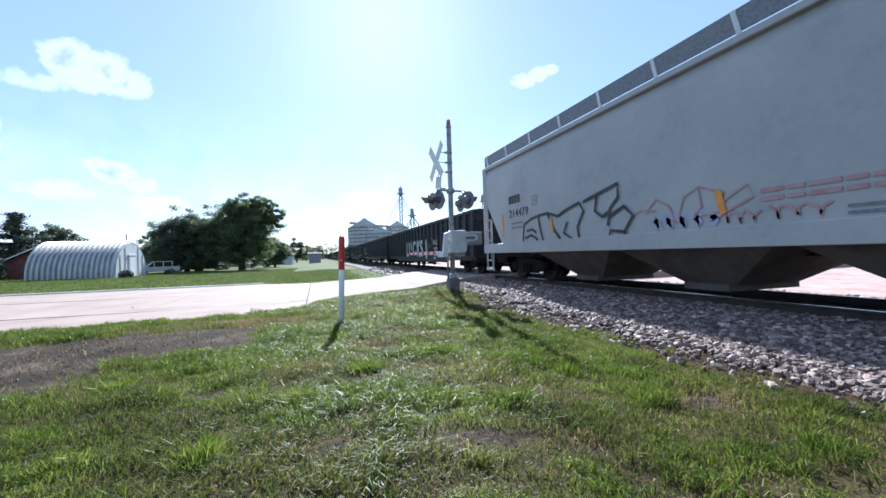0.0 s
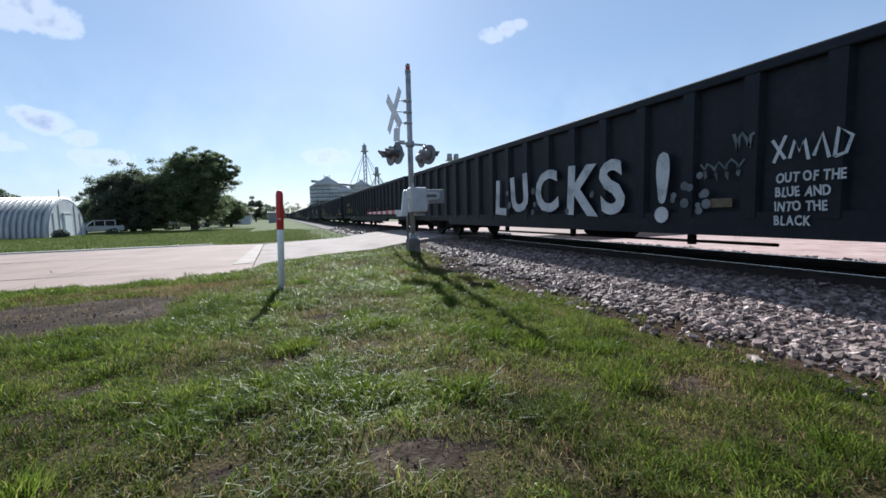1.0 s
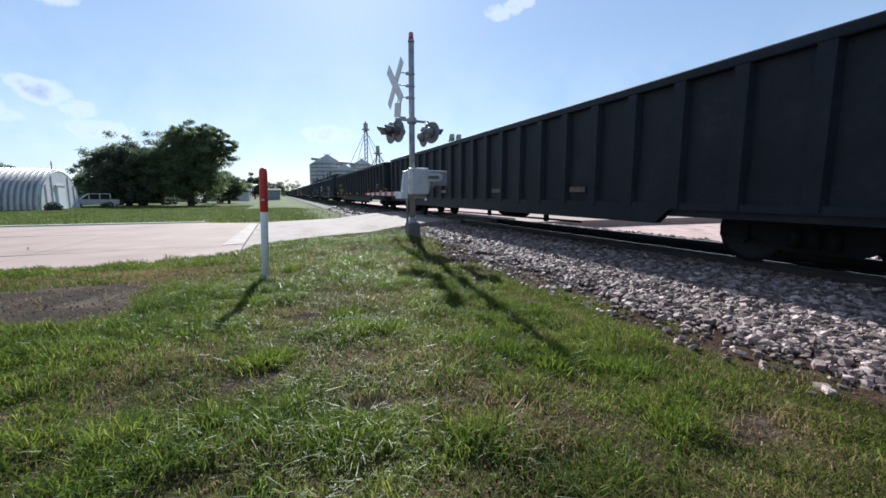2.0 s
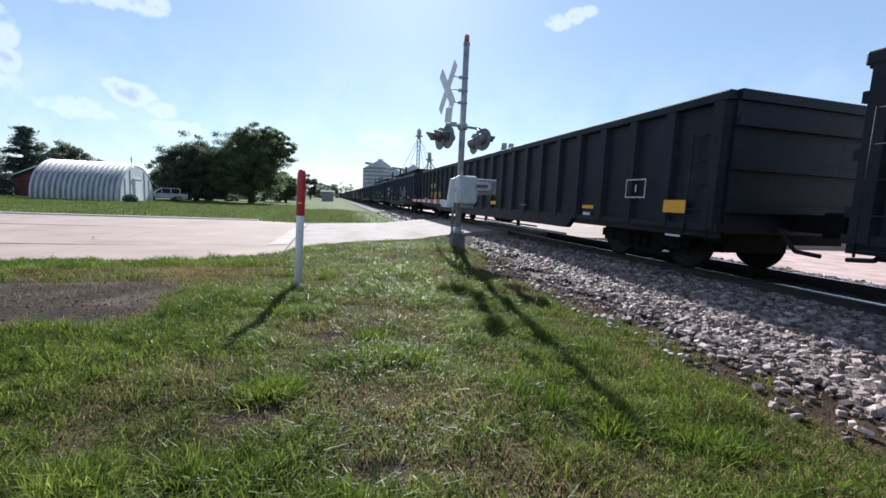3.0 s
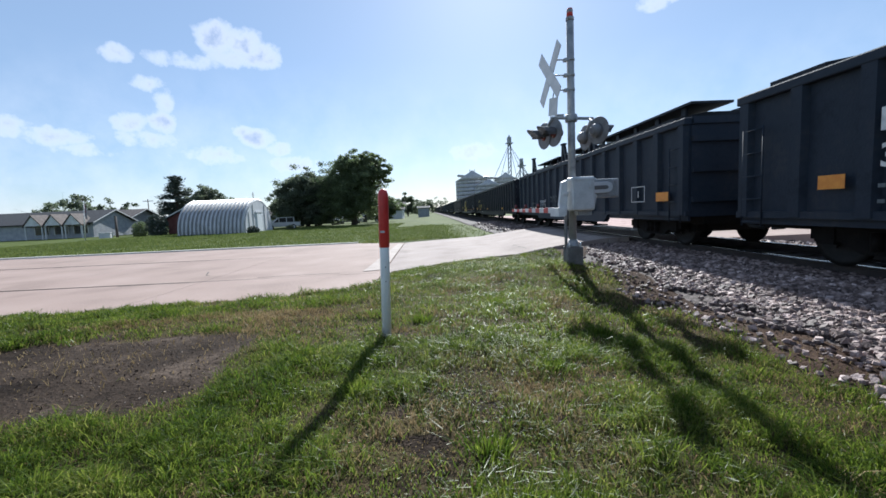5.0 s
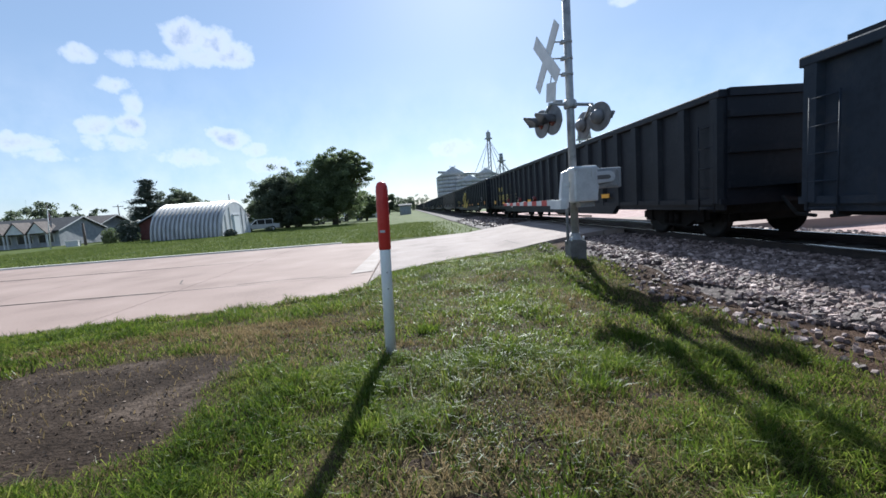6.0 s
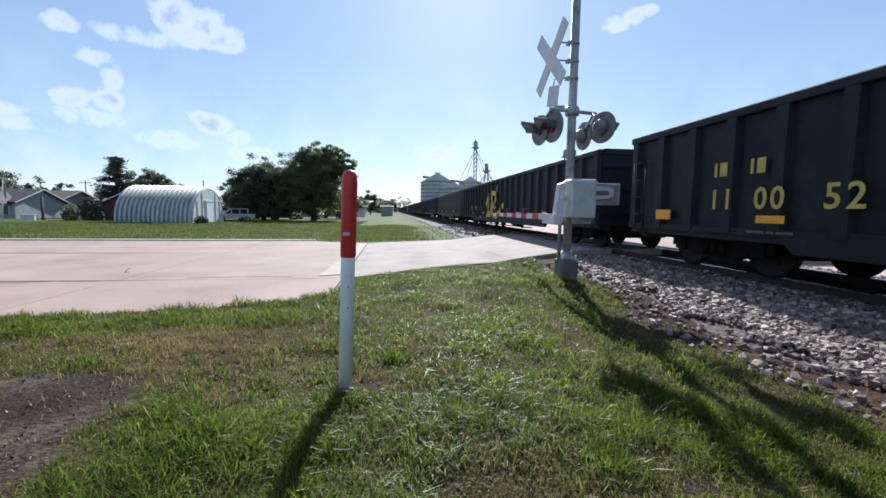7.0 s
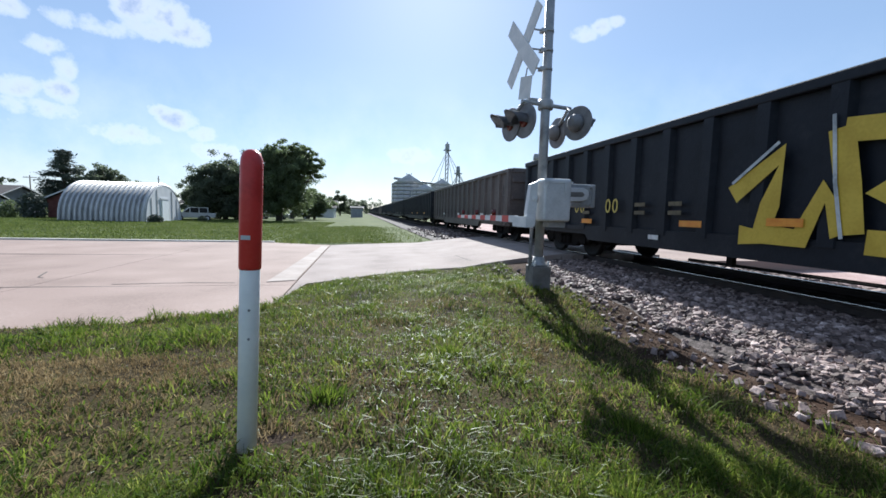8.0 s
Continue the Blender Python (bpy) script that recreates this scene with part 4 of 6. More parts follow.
    spray(car, rng, 10.1, 1.19, 1.4, 0.3, 5, 0.11, M_spray_p)
    spray(car, rng, 8.7, 1.2, 0.6, 0.22, 3, 0.04, M_spray_r)
    spray(car, rng, 8.0, 1.2, 0.75, 0.25, 3, 0.04, M_spray_r)
    for z in (1.62, 1.5):
        bars(car, 8.1, z, (0.3, 0.2, 0.35, 0.2, 0.3, 0.4), 0.06, M_spray_r, gap=0.05)
    for y in (13.6, 8.75):
        part("reflector", stroke([(y, 1.76), (y - 0.09, 1.38)], 0.11), M_orange, car).matrix_basis = pose(-1.575, 0, 0)
    bars(car, 7.1, 1.3, (1.2,), 0.04, M_grating)
    bars(car, 7.1, 1.22, (1.0,), 0.04, M_grating)


hopper(14.45)
LG = 20.35
# first black gondola, with the large pale letters
g = gondola(15.6, LG, M_black, 23, "black open gondola car with pale graffiti letters")
for ch, dy, z, sz in (("L", 12.99, 0.84, 1.22), ("U", 12.1, 0.85, 1.2), ("C", 10.98, 0.83, 1.22), ("K", 9.92, 0.81, 1.34), ("S", 8.86, 0.78, 1.3), ("!", 7.74, 0.68, 1.45)):
    write(g, ch, dy, z, sz, M_spray, -1.575, "graffiti", 0.04)
for txt, z in (("OUT OF THE", 1.13), ("BLUE AND", 0.96), ("INTO THE", 0.79), ("BLACK", 0.62)):
    write(g, txt, 5.93, z, 0.16, M_spray, -1.575, "graffiti", 0.004, squeeze=0.68)
lines(g, [[(0, 1), (.6, .3)], [(.6, 1.1), (.1, .2)], [(.8, .3), (1.0, .9), (1.2, .5), (1.4, .9), (1.6, .2)], [(1.8, .3), (2.1, 1.0), (2.4, .2)], [(2.6, .2), (2.7, 1.1), (3.2, .8), (3.0, .3), (2.6, .2)]], 5.98, 1.3, 0.24, 0.035, M_spray, -1.577, kz=0.34)
rng = random.Random(3)
spray(g, rng, 6.9, 1.2, 0.6, 0.3, 4, 0.025, M_thin_spray, -1.575)
spray(g, rng, 6.45, 1.55, 0.26, 0.28, 2, 0.04, M_thin_spray, -1.575)
for k in range(22):
    y0, z0, r = rng.choice((8.0, 7.2, 6.9, 10.0, 11.1, 9.0, 12.2)) + rng.uniform(-0.15, 0.15), rng.uniform(0.8, 1.35), rng.uniform(0.04, 0.08)
    bm = bmesh.new()
    cyl(bm, (-1.571 - 0.0003 * k, y0, z0), (-1.574 - 0.0003 * k, y0, z0), r, n=10)
    part("graffiti", bm, M_thin_spray, g)
lines(g, [[(0, .3), (.3, .9), (.7, .5), (.9, .1), (.6, 0), (.5, .5), (1.1, .8), (1.4, .2), (1.8, .7), (1.9, .1), (2.3, .6), (2.5, 0), (3.0, .5)]], 2.85, 0.7, 0.46, 0.04, M_spray, -1.577)
frame_box(g, 1.95, 1.0, 0.5, 0.4, M_white_l)
write(g, "CS", 4.4, 1.9, 0.6, M_ghost, -1.577, "lettering")
strip(g, 6.75, 0.85, 0.3, 0.12, M_faded), strip(g, 3.4, 0.66, 0.26, 0.08, M_white_l, name="plate")
g = gondola(37.4, LG, M_black, 23, "black open gondola car with a yellow car number")
number_marks(g, LG, "110111", False)
strip(g, 9.3, 0.95, 0.45, 0.1, M_faded), strip(g, 13.1, 0.95, 0.45, 0.1, M_faded), strip(g, 6.0, 0.95, 0.45, 0.1, M_faded)
g = gondola(59.25, LG, M_black, 23, "black open gondola car with bright yellow reflectors")
number_marks(g, LG, "110091")
for y in (LG - 3.3, LG - 6.3, LG - 8.45, LG - 11.6):
    strip(g, y, 0.9, 0.457, 0.11, M_yellow)
strip(g, 1.0, 0.92, 0.44, 0.2, M_yellow), frame_box(g, 1.95, 1.15, 0.5, 0.33, M_white_l), strip(g, 3.3, 0.92, 0.4, 0.07, M_yellow), strip(g, 6.45, 0.9, 0.4, 0.06, M_faded)
strip(g, 3.25, 0.78, 0.25, 0.06, M_white_l, name="plate"), strip(g, 0.9, 0.55, 0.3, 0.03, M_white_l, name="plate")
g = gondola(82.3, 15.7, M_navy, 16, "dark blue gondola car with raised steel covers and graffiti", covers=True)
bars(g, 13.45, 1.7, (0.18, 0.16, 0.15, 0.18), 0.26, M_white_l)
write(g, "30193", 13.47, 1.3, 0.37, M_white_l, bold=0.008)
bars(g, 13.45, 1.06, (0.08, 0.18, 0.35), 0.045, M_thin_spray), bars(g, 13.45, 0.88, (0.08, 0.18, 0.35), 0.045, M_thin_spray)
strip(g, 14.2, 1.07, 0.36, 0.18, M_orange), strip(g, 10.95, 1.04, 0.457, 0.11, M_orange), strip(g, 9.0, 1.0, 0.457, 0.1, M_orange), strip(g, 5.0, 1.04, 0.457, 0.11, M_orange), strip(g, 2.2, 1.0, 0.4, 0.14, M_orange)
lines(g, [[(0, .2), (.1, 1.3), (.5, 1.0), (.1, .7), (.7, .1)], [(.8, .2), (.85, .7)], [(1.0, .2), (1.1, .9), (1.4, .5), (1.0, .2)], [(1.6, .3), (1.8, .7), (1.6, .1), (2.0, .2)], [(2.2, .1), (2.3, .9), (2.6, .6), (2.3, .5), (2.8, .1)]], 5.05, 1.25, 0.25, 0.03, M_spray, kz=0.36)
lines(g, [[(0, 0), (.4, .6), (.9, .7), (1.3, .4), (1.0, 0), (.5, -.1), (.1, .2)], [(.3, .3), (-.2, -.2)], [(.5, 0), (.3, -.4)], [(.8, 0), (.8, -.5)], [(1.1, .1), (1.4, -.4)], [(1.2, .4), (1.8, .3)], [(.9, .7), (1.7, 1.3)]], 4.9, 0.85, 0.32, 0.05, M_spray)
for txt, z in (("EVER", 1.62), ("COMIN", 1.38)):
    write(g, txt, 4.14, z, 0.28, M_spray, -1.565, "graffiti")
for i, (y, z, w, h, n) in enumerate(((4.1, 1.1, 0.7, 0.22, 5), (4.1, 0.75, 0.8, 0.25, 6), (5.9, 1.5, 0.5, 0.45, 3), (5.9, 1.2, 0.55, 0.3, 4), (5.8, 0.75, 0.4, 0.4, 3), (6.95, 1.3, 0.5, 0.55, 2), (10.98, 0.7, 0.45, 0.28, 3), (11.1, 1.75, 0.75, 0.35, 5), (11.05, 1.45, 0.65, 0.3, 4))):
    spray(g, rng, y, z, w, h, n, 0.032, M_thin_spray if i % 2 else M_spray)
strip(g, 6.95, 0.76, 0.7, 0.03, M_thin_spray)
g = gondola(99.4, 15.3, M_navy, 16, "dark blue gondola car with steel covers and faint graffiti", covers=True)
strip(g, 1.05, 1.0, 0.48, 0.2, M_orange), strip(g, 5.2, 0.95, 0.457, 0.11, M_orange), frame_box(g, 2.2, 1.0, 0.65, 0.38, M_white_l)
for i in range(6):
    spray(g, rng, 4.5 + i * 1.6, rng.uniform(0.7, 1.4), 0.9, 0.4, 4, 0.035, M_thin_spray if i % 2 else M_spray)
g = gondola(116.15, LG, M_black, 23, "black gondola car with yellow numerals and reflectors")
number_marks(g, LG, "110052")
strip(g, LG - 3.35, 0.87, 0.457, 0.11, M_yellow), strip(g, LG - 8.5, 0.9, 0.457, 0.11, M_yellow), strip(g, LG - 6.6, 0.95, 0.457, 0.1, M_faded), strip(g, 4.5, 0.9, 0.457, 0.11, M_yellow)
g = gondola(138.0, 20.6, M_black, 23, "black gondola car with large yellow graffiti")
strip(g, 1.2, 0.92, 0.3, 0.19, M_orange), frame_box(g, 2.3, 1.1, 0.4, 0.33, M_white_l), strip(g, 4.0, 0.9, 0.43, 0.11, M_yellow), strip(g, 3.9, 0.7, 0.26, 0.08, M_white_l, name="plate"), strip(g, 7.1, 0.87, 0.43, 0.11, M_orange), strip(g, 8.65, 0.85, 0.457, 0.1, M_orange)
tag = [[(0, .9), (.9, 1.6), (.75, .7), (.6, .1), (.2, .1)], [(.6, .15), (1.3, .1), (1.6, .9), (1.9, .2)], [(1.75, 1.9), (1.9, 1.0), (2.0, .2)], [(1.8, 1.85), (2.9, 1.75), (3.0, 1.3), (2.3, .9), (3.3, .3), (3.4, .05), (2.2, .1)], [(3.4, .2), (4.3, .35), (4.1, .65)], [(4.6, .7), (5.0, .9)]]
lines(g, tag, 12.85, 0.72, 0.74, 0.26, M_spray_y, -1.572, kz=0.68)
lines(g, [[(1.65, 2.1), (1.75, 1.0), (1.9, .1)], [(0, 1.1), (.85, 1.8)]], 12.85, 0.74, 0.74, 0.04, M_spray, -1.59, kz=0.68)
strip(g, 12.3, 0.92, 0.457, 0.1, M_orange, -1.595), strip(g, 13.83, 0.86, 0.457, 0.1, M_orange), strip(g, 14.56, 0.61, 0.26, 0.08, M_white_l, name="plate")
lines(g, [[(0, 0), (.1, .9), (.5, 1.0)], [(-.2, .6), (.4, .6)]], 10.45, 1.97, 0.34, 0.05, M_spray, -1.572)
for y in (14.1, 15.0, 16.9):
    bars(g, y, 1.2, (0.3,), 0.07, M_faded), bars(g, y, 1.05, (0.3,), 0.07, M_faded)
for digits, y in (("00", 16.0), ("00", 17.3)):
    write(g, digits, y, 1.08, 0.42, M_letter)
strip(g, 16.92, 0.84, 0.43, 0.1, M_orange)
far, s = [M_brown, M_black, M_black, M_navy, M_black, M_brown, M_black, M_black, M_black, M_navy, M_black, M_black, M_brown, M_black], 160.1
for i, paint in enumerate(far):
    length = LG if i % 3 else 15.7
    g = gondola(s, length, paint, 23 if i % 3 else 16, ("weathered grey-brown" if paint is M_brown else "dark blue" if paint is M_navy else "black") + " open gondola car farther along the train", spin=False)
    for y in (3.5, 8.0, 12.0):
        strip(g, y, 0.92, 0.457, 0.11, M_yellow if i % 2 else M_white_l)
    s += length + 1.45


# ---- the crossing signal ----
def signal_head(parent, m, hood=0.34):
    h = part("signal_light", disc_me, None, parent)
    h.matrix_basis = m
    bm = bmesh.new()
    n = 14
    a, b = [], []
    for i in range(n + 1):
        ang = math.pi * (-0.12 + 1.24 * i / n)
        a.append(bm.verts.new((0.11 * math.cos(ang), 0.02, 0.11 * math.sin(ang))))
        b.append(bm.verts.new((0.12 * math.cos(ang), 0.02 + hood * (0.55 + 0.45 * math.sin(max(0, min(math.pi, ang)))), 0.12 * math.sin(ang))))
    for i in range(n):
        bm.faces.new((a[i], a[i + 1], b[i + 1], b[i]))
    bmesh.ops.solidify(bm, geom=bm.faces[:], thickness=0.012)
    part("hood", bm, M_dark, h)
    bm = bmesh.new()
    lathe(bm, ((0.1, 0.0), (0.09, 0.03), (0.05, 0.045)), 16, Euler((radians(-90), 0, 0)).to_matrix().to_4x4())
    part("lens", bm, M_lens, h, "unlit red lens")
    bm = bmesh.new()
    lathe(bm, ((0.13, 0.02), (0.12, 0.1), (0.06, 0.16)), 16, Euler((radians(90), 0, 0)).to_matrix().to_4x4())
    part("housing", bm, M_dark, h)


bm = bmesh.new()
lathe(bm, ((0.25, -0.012), (0.255, 0.0), (0.25, 0.012)), 28, Euler((radians(-90), 0, 0)).to_matrix().to_4x4())
disc_me = mesh_of(bm, M_dark, "signal_light")


def crossing_signal(x, y, z):
    c = thing("crossing_signal", "silver railway crossing signal mast with crossbuck and lowered gate arm", "crossing signal", m=pose(x, y, z))
    bm = bmesh.new()
    cyl(bm, (0, 0, 0.3), (0, 0, 4.6), 0.07, n=18)
    lathe(bm, ((0.075, 4.6), (0.075, 4.66), (0.05, 4.68), (0.03, 4.7), (0.055, 4.74), (0.06, 4.79), (0.03, 4.83)), 14)
    part("mast", bm, M_galv, c)
    bm = bmesh.new()
    cyl(bm, (0, 0, 4.66), (0, 0, 4.82), 0.062, 0.05, n=12)
    part("cap", bm, M_red, c, "faded red cap")
    bm = bmesh.new()
    bx(bm, -0.15, 0.15, -0.15, 0.15, -0.15, 0.38)
    base = part("base", bm, M_base, c, "steel junction box base", bevel=0.015)
    bm = bmesh.new()
    lathe(bm, ((0.13, 0.38), (0.13, 0.41), (0.1, 0.44), (0.085, 0.52)), 16)
    part("collar", bm, M_galv, base)
    for a, b in ((-0.11, -0.11), (0.11, -0.11), (-0.11, 0.11), (0.11, 0.11)):
        bm = bmesh.new()
        cyl(bm, (a, b, 0.37), (a, b, 0.46), 0.016, n=8)
        part("bolt", bm, M_sign, base)
    bm = bmesh.new()
    cyl(bm, (-0.13, 0.02, 0.3), (-0.13, 0.02, 1.1), 0.03, n=8)
    part("conduit", bm, M_dark, c)
    # crossbuck: two crossed blades that face the road to -x
    cb = part("crossbuck", bmesh.new(), M_sign, c, "white crossed warning blades seen nearly edge-on")
    for ang in (45, -45):
        bm = bmesh.new()
        off = 0.0 if ang > 0 else 0.012
        bx(bm, -0.006 + off, 0.006 + off, -0.61, 0.61, -0.115, 0.115)
        p = part("blade", bm, M_sign, cb)
        p.matrix_basis = pose(-0.42, 0.0, 3.62, ang, 0, 0)
    cb.matrix_basis = pose(0, 0, 0, 0, 0, 6)
    for zz in (3.35, 3.62, 3.9):
        bm = bmesh.new()
        cyl(bm, (-0.32, -0.03, zz), (0.02, -0.01, zz), 0.014, n=8)
        bx(bm, -0.13, -0.05, -0.05, 0.05, zz - 0.025, zz + 0.025)
        cyl(bm, (0, 0, zz - 0.02), (0, 0, zz + 0.02), 0.078, n=18)
        part("bracket", bm, M_galv, c)
    bm = bmesh.new()
    bx(bm, -0.008, 0.008, -0.11, 0.11, -0.16, 0.16)
    p = part("small_sign", bm, M_sign, c, "small blank white sign plate")
    p.matrix_basis = pose(-0.36, -0.06, 3.04, 6, 0, 25)
    bm = bmesh.new()
    cyl(bm, (-0.36, -0.06, 3.2), (-0.33, -0.04, 3.36), 0.01, n=6)
    part("hanger", bm, M_galv, c)
    # cross-arm and lights
    bm = bmesh.new()
    cyl(bm, (-0.42, -0.1, 2.83), (0.46, 0.1, 2.83), 0.03, n=10)
    lathe(bm, ((0.11, 2.76), (0.115, 2.8), (0.115, 2.87), (0.1, 2.9)), 16)
    bx(bm, -0.3, -0.16, -0.07, 0.05, 2.85, 2.9)
    part("cross_arm", bm, M_galv, c)
    for px, py, yaw in ((-0.36, -0.1, 106), (-0.46, 0.22, 102), (0.44, -0.19, -66), (0.5, 0.6, -84)):
        bm = bmesh.new()
        cyl(bm, (px, py, 2.62), (px * 0.85, px * 0.19, 2.83), 0.025, n=8)
        part("light_stem", bm, M_galv, c)
        signal_head(c, pose(px, py, 2.55, 0, 0, yaw))
    # gate mechanism
    bm = bmesh.new()
    bx(bm, -0.14, 0.28, -0.42, -0.08, 1.08, 1.7)
    box = part("gate_mechanism", bm, M_silver, c, "silver painted gate drive box", bevel=0.03)
    bm = bmesh.new()
    bx(bm, -0.15, 0.29, -0.43, -0.07, 1.63, 1.66)
    bx(bm, 0.16, 0.2, -0.445, -0.42, 1.5, 1.64)
    bx(bm, -0.1, -0.06, -0.44, -0.42, 1.57, 1.66)
    part("lid", bm, M_silver, box)
    bm = bmesh.new()
    bx(bm, 0.0, 0.26, -0.3, -0.1, 0.99, 1.08)
    part("mounting_foot", bm, M_galv, box)
    bm = bmesh.new()
    cyl(bm, (-0.26, -0.2, 1.4), (-0.16, -0.2, 1.4), 0.07, n=12)
    prism(bm, ((-0.31, 1.0), (-0.33, 1.2), (-0.28, 1.62), (-0.18, 1.66), (-0.18, 1.3), (-0.2, 1.0)), -0.26, -0.14)
    bx(bm, -0.36, -0.24, -0.3, 0.25, 0.98, 1.14)
    part("arm_adapter", bm, M_sign, c, "white arm adapter bracket")
    bm = bmesh.new()
    bx(bm, 0.42, 0.93, 0.02, 0.07, 1.3, 1.67)
    weight = part("counterweight", bm, M_galv, c, "flat steel counterweight plate", bevel=0.02)
    bm = bmesh.new()
    bx(bm, 0.47, 0.88, 0.005, 0.02, 1.34, 1.38)
    bx(bm, 0.86, 0.9, 0.005, 0.02, 1.38, 1.62)
    for bolt_x, bolt_z in ((0.5, 1.34), (0.84, 1.62), (0.84, 1.34)):
        cyl(bm, (bolt_x, 0.02, bolt_z), (bolt_x, -0.02, bolt_z), 0.022, n=8)
    part("rim", bm, M_galv, weight)
    bm = bmesh.new()
    prism(bm, ((0.24, 1.6), (0.68, 1.61), (0.76, 1.57), (0.78, 1.5), (0.75, 1.43), (0.68, 1.4), (0.24, 1.38)), -0.05, 0.0)
    lever = part("counterweight_arm", bm, M_silver, c, bevel=0.01)
    # slot drawn as a thin darker sheet, its recess shade put into colour
    bm = bmesh.new()
    prism(bm, ((0.4, 1.535), (0.66, 1.54), (0.7, 1.5), (0.66, 1.465), (0.4, 1.46)), -0.053, -0.05)
    part("slot", bm, M_base, lever)
    bm = bmesh.new()
    prism(bm, ((0.26, 1.42), (0.4, 1.36), (0.36, 1.12), (0.26, 1.08)), -0.2, -0.05)
    part("shaft_cover", bm, M_silver, c)
    arm = part("gate_arm", bmesh.new(), M_sign, c, "red and white striped gate arm")
    n = 12
    for i in range(n):
        bm = bmesh.new()
        y0, y1 = 0.2 + i * 0.34, 0.2 + (i + 1) * 0.34
        bx(bm, -0.325, -0.285, y0, y1, 1.04 + 0.002 * i, 1.15 - 0.002 * i)
        part("stripe", bm, M_arm_red if i % 2 else M_sign, arm)
    for yy in (1.4, 2.6, 3.8):
        bm = bmesh.new()
        cyl(bm, (-0.305, yy, 1.15), (-0.305, yy, 1.25), 0.04, n=10)
        part("arm_light", bm, M_lens, arm)


crossing_signal(3.84, 11.13, 0.09)


def marker_post():
    p = thing("marker_post", "white plastic marker post with a faded red cap", "marker post", m=pose(0.575, 7.18, 0.02, 0.0, 1.6, 0))
    bm = bmesh.new()
    lathe(bm, ((0.046, -0.1), (0.046, 0.94), (0.044, 0.95)), 24)
    part("tube", bm, M_white, p)
    bm = bmesh.new()
    lathe(bm, ((0.047, 0.93), (0.051, 0.94), (0.051, 1.42), (0.048, 1.455), (0.038, 1.482), (0.02, 1.495), (0.006, 1.498)), 24)
    part("cap", bm, M_red, p, "faded red rounded cap sleeve")
    bm = bmesh.new()
    bx(bm, -0.03, 0.012, -0.0535, -0.05, 1.075, 1.095)
    part("sticker", bm, M_spray, p, "worn pale sticker scrap")
    bm = bmesh.new()
    for zz in (0.74, 0.6):
        cyl(bm, (0.01, -0.049, zz), (0.01, -0.045, zz), 0.006, n=8)
    part("bolt", bm, M_dark, p)


marker_post()


# ---- trees ----
def tree(name, label, x, y, z, height, width, leaves, leaf, lobes, seed, material, trunk=0.35, bare_low=0.12):
    """A trunk with limbs and a crown of many small leaf clumps gathered in uneven lobes."""
    rng = np.random.default_rng(seed)
    t = thing(name, label, "tree", m=pose(x, y, z))
    bm = bmesh.new()
    cyl(bm, (0, 0, -0.3), (0.1, 0, height * 0.3), trunk, trunk * 0.7, 10)
    part("trunk", bm, M_bark, t)
    centres = []
    for lx, ly, lz, r in lobes:
        c = np.array((lx * width, ly * width, lz * height))
        centres.append((c, r * width))
        bm = bmesh.new()
        cyl(bm, (0.1, 0, height * 0.26), tuple(c * (0.9, 0.9, 0.95)), trunk * 0.45, trunk * 0.1, 7)
        for k in range(3):
            d = rng.normal(size=3) * r * width * 0.55
            cyl(bm, tuple(c * 0.75 + (0.02, 0, height * 0.06)), tuple(c + d), trunk * 0.16, trunk * 0.04, 5)
        part("limb", bm, M_bark, t)
    pts = []
    weights = np.array([r ** 2 for c, r in centres])
    counts = (leaves * weights / weights.sum()).astype(int)
    for (c, r), k in zip(centres, counts):
        subs = c + rng.normal(size=(max(10, int(k / 90)), 3)) * r * np.array((0.5, 0.5, 0.44))
        who = rng.integers(0, len(subs), k)
        d = rng.normal(size=(k, 3))
        d /= np.linalg.norm(d, axis=1)[:, None]
        rad = r * 0.3 * rng.uniform(0.1, 1.15, (k, 1)) ** 0.7
        pts.append(subs[who] + d * rad * np.array((1, 1, 0.7)))
    pts = np.concatenate(pts)
    pts = pts[pts[:, 2] > height * bare_low]
    n = len(pts)
    a, b = rng.normal(size=(n, 3)), rng.normal(size=(n, 3))
    a /= np.linalg.norm(a, axis=1)[:, None]
    b -= a * (a * b).sum(1)[:, None]
    b /= np.linalg.norm(b, axis=1)[:, None]
    s = leaf * rng.uniform(0.6, 1.3, (n, 1))
    verts = np.stack((pts - a * s, pts - b * s * 0.5, pts + a * s, pts + b * s * 0.5), 1).reshape(-1, 3)
    faces = np.arange(4 * n).reshape(n, 4)
    tagged(part("crown", soup("crown", verts, faces, material), None, t), kind="stuff")
    return t


tree("broadleaf_tree", "large spreading broadleaf tree beside parked cars", -10.5, 68, -0.45, 10.3, 9.2, 80000, 0.14,
     ((-0.08, 0, 0.9, 0.17), (0.1, 0.1, 0.95, 0.17), (0.28, 0, 0.94, 0.16), (0.43, 0, 0.88, 0.14), (-0.14, 0, 0.76, 0.24), (0.14, 0.1, 0.78, 0.26), (0.36, 0, 0.74, 0.2), (0.53, 0, 0.8, 0.12), (0.55, 0, 0.66, 0.1), (-0.3, 0, 0.62, 0.26), (0.0, -0.1, 0.56, 0.32), (0.24, 0, 0.52, 0.26), (-0.38, 0.1, 0.4, 0.26), (0.05, 0, 0.32, 0.3), (-0.15, 0, 0.27, 0.28), (0.26, 0, 0.3, 0.2)), 1, M_leaf, 0.5, 0.07)
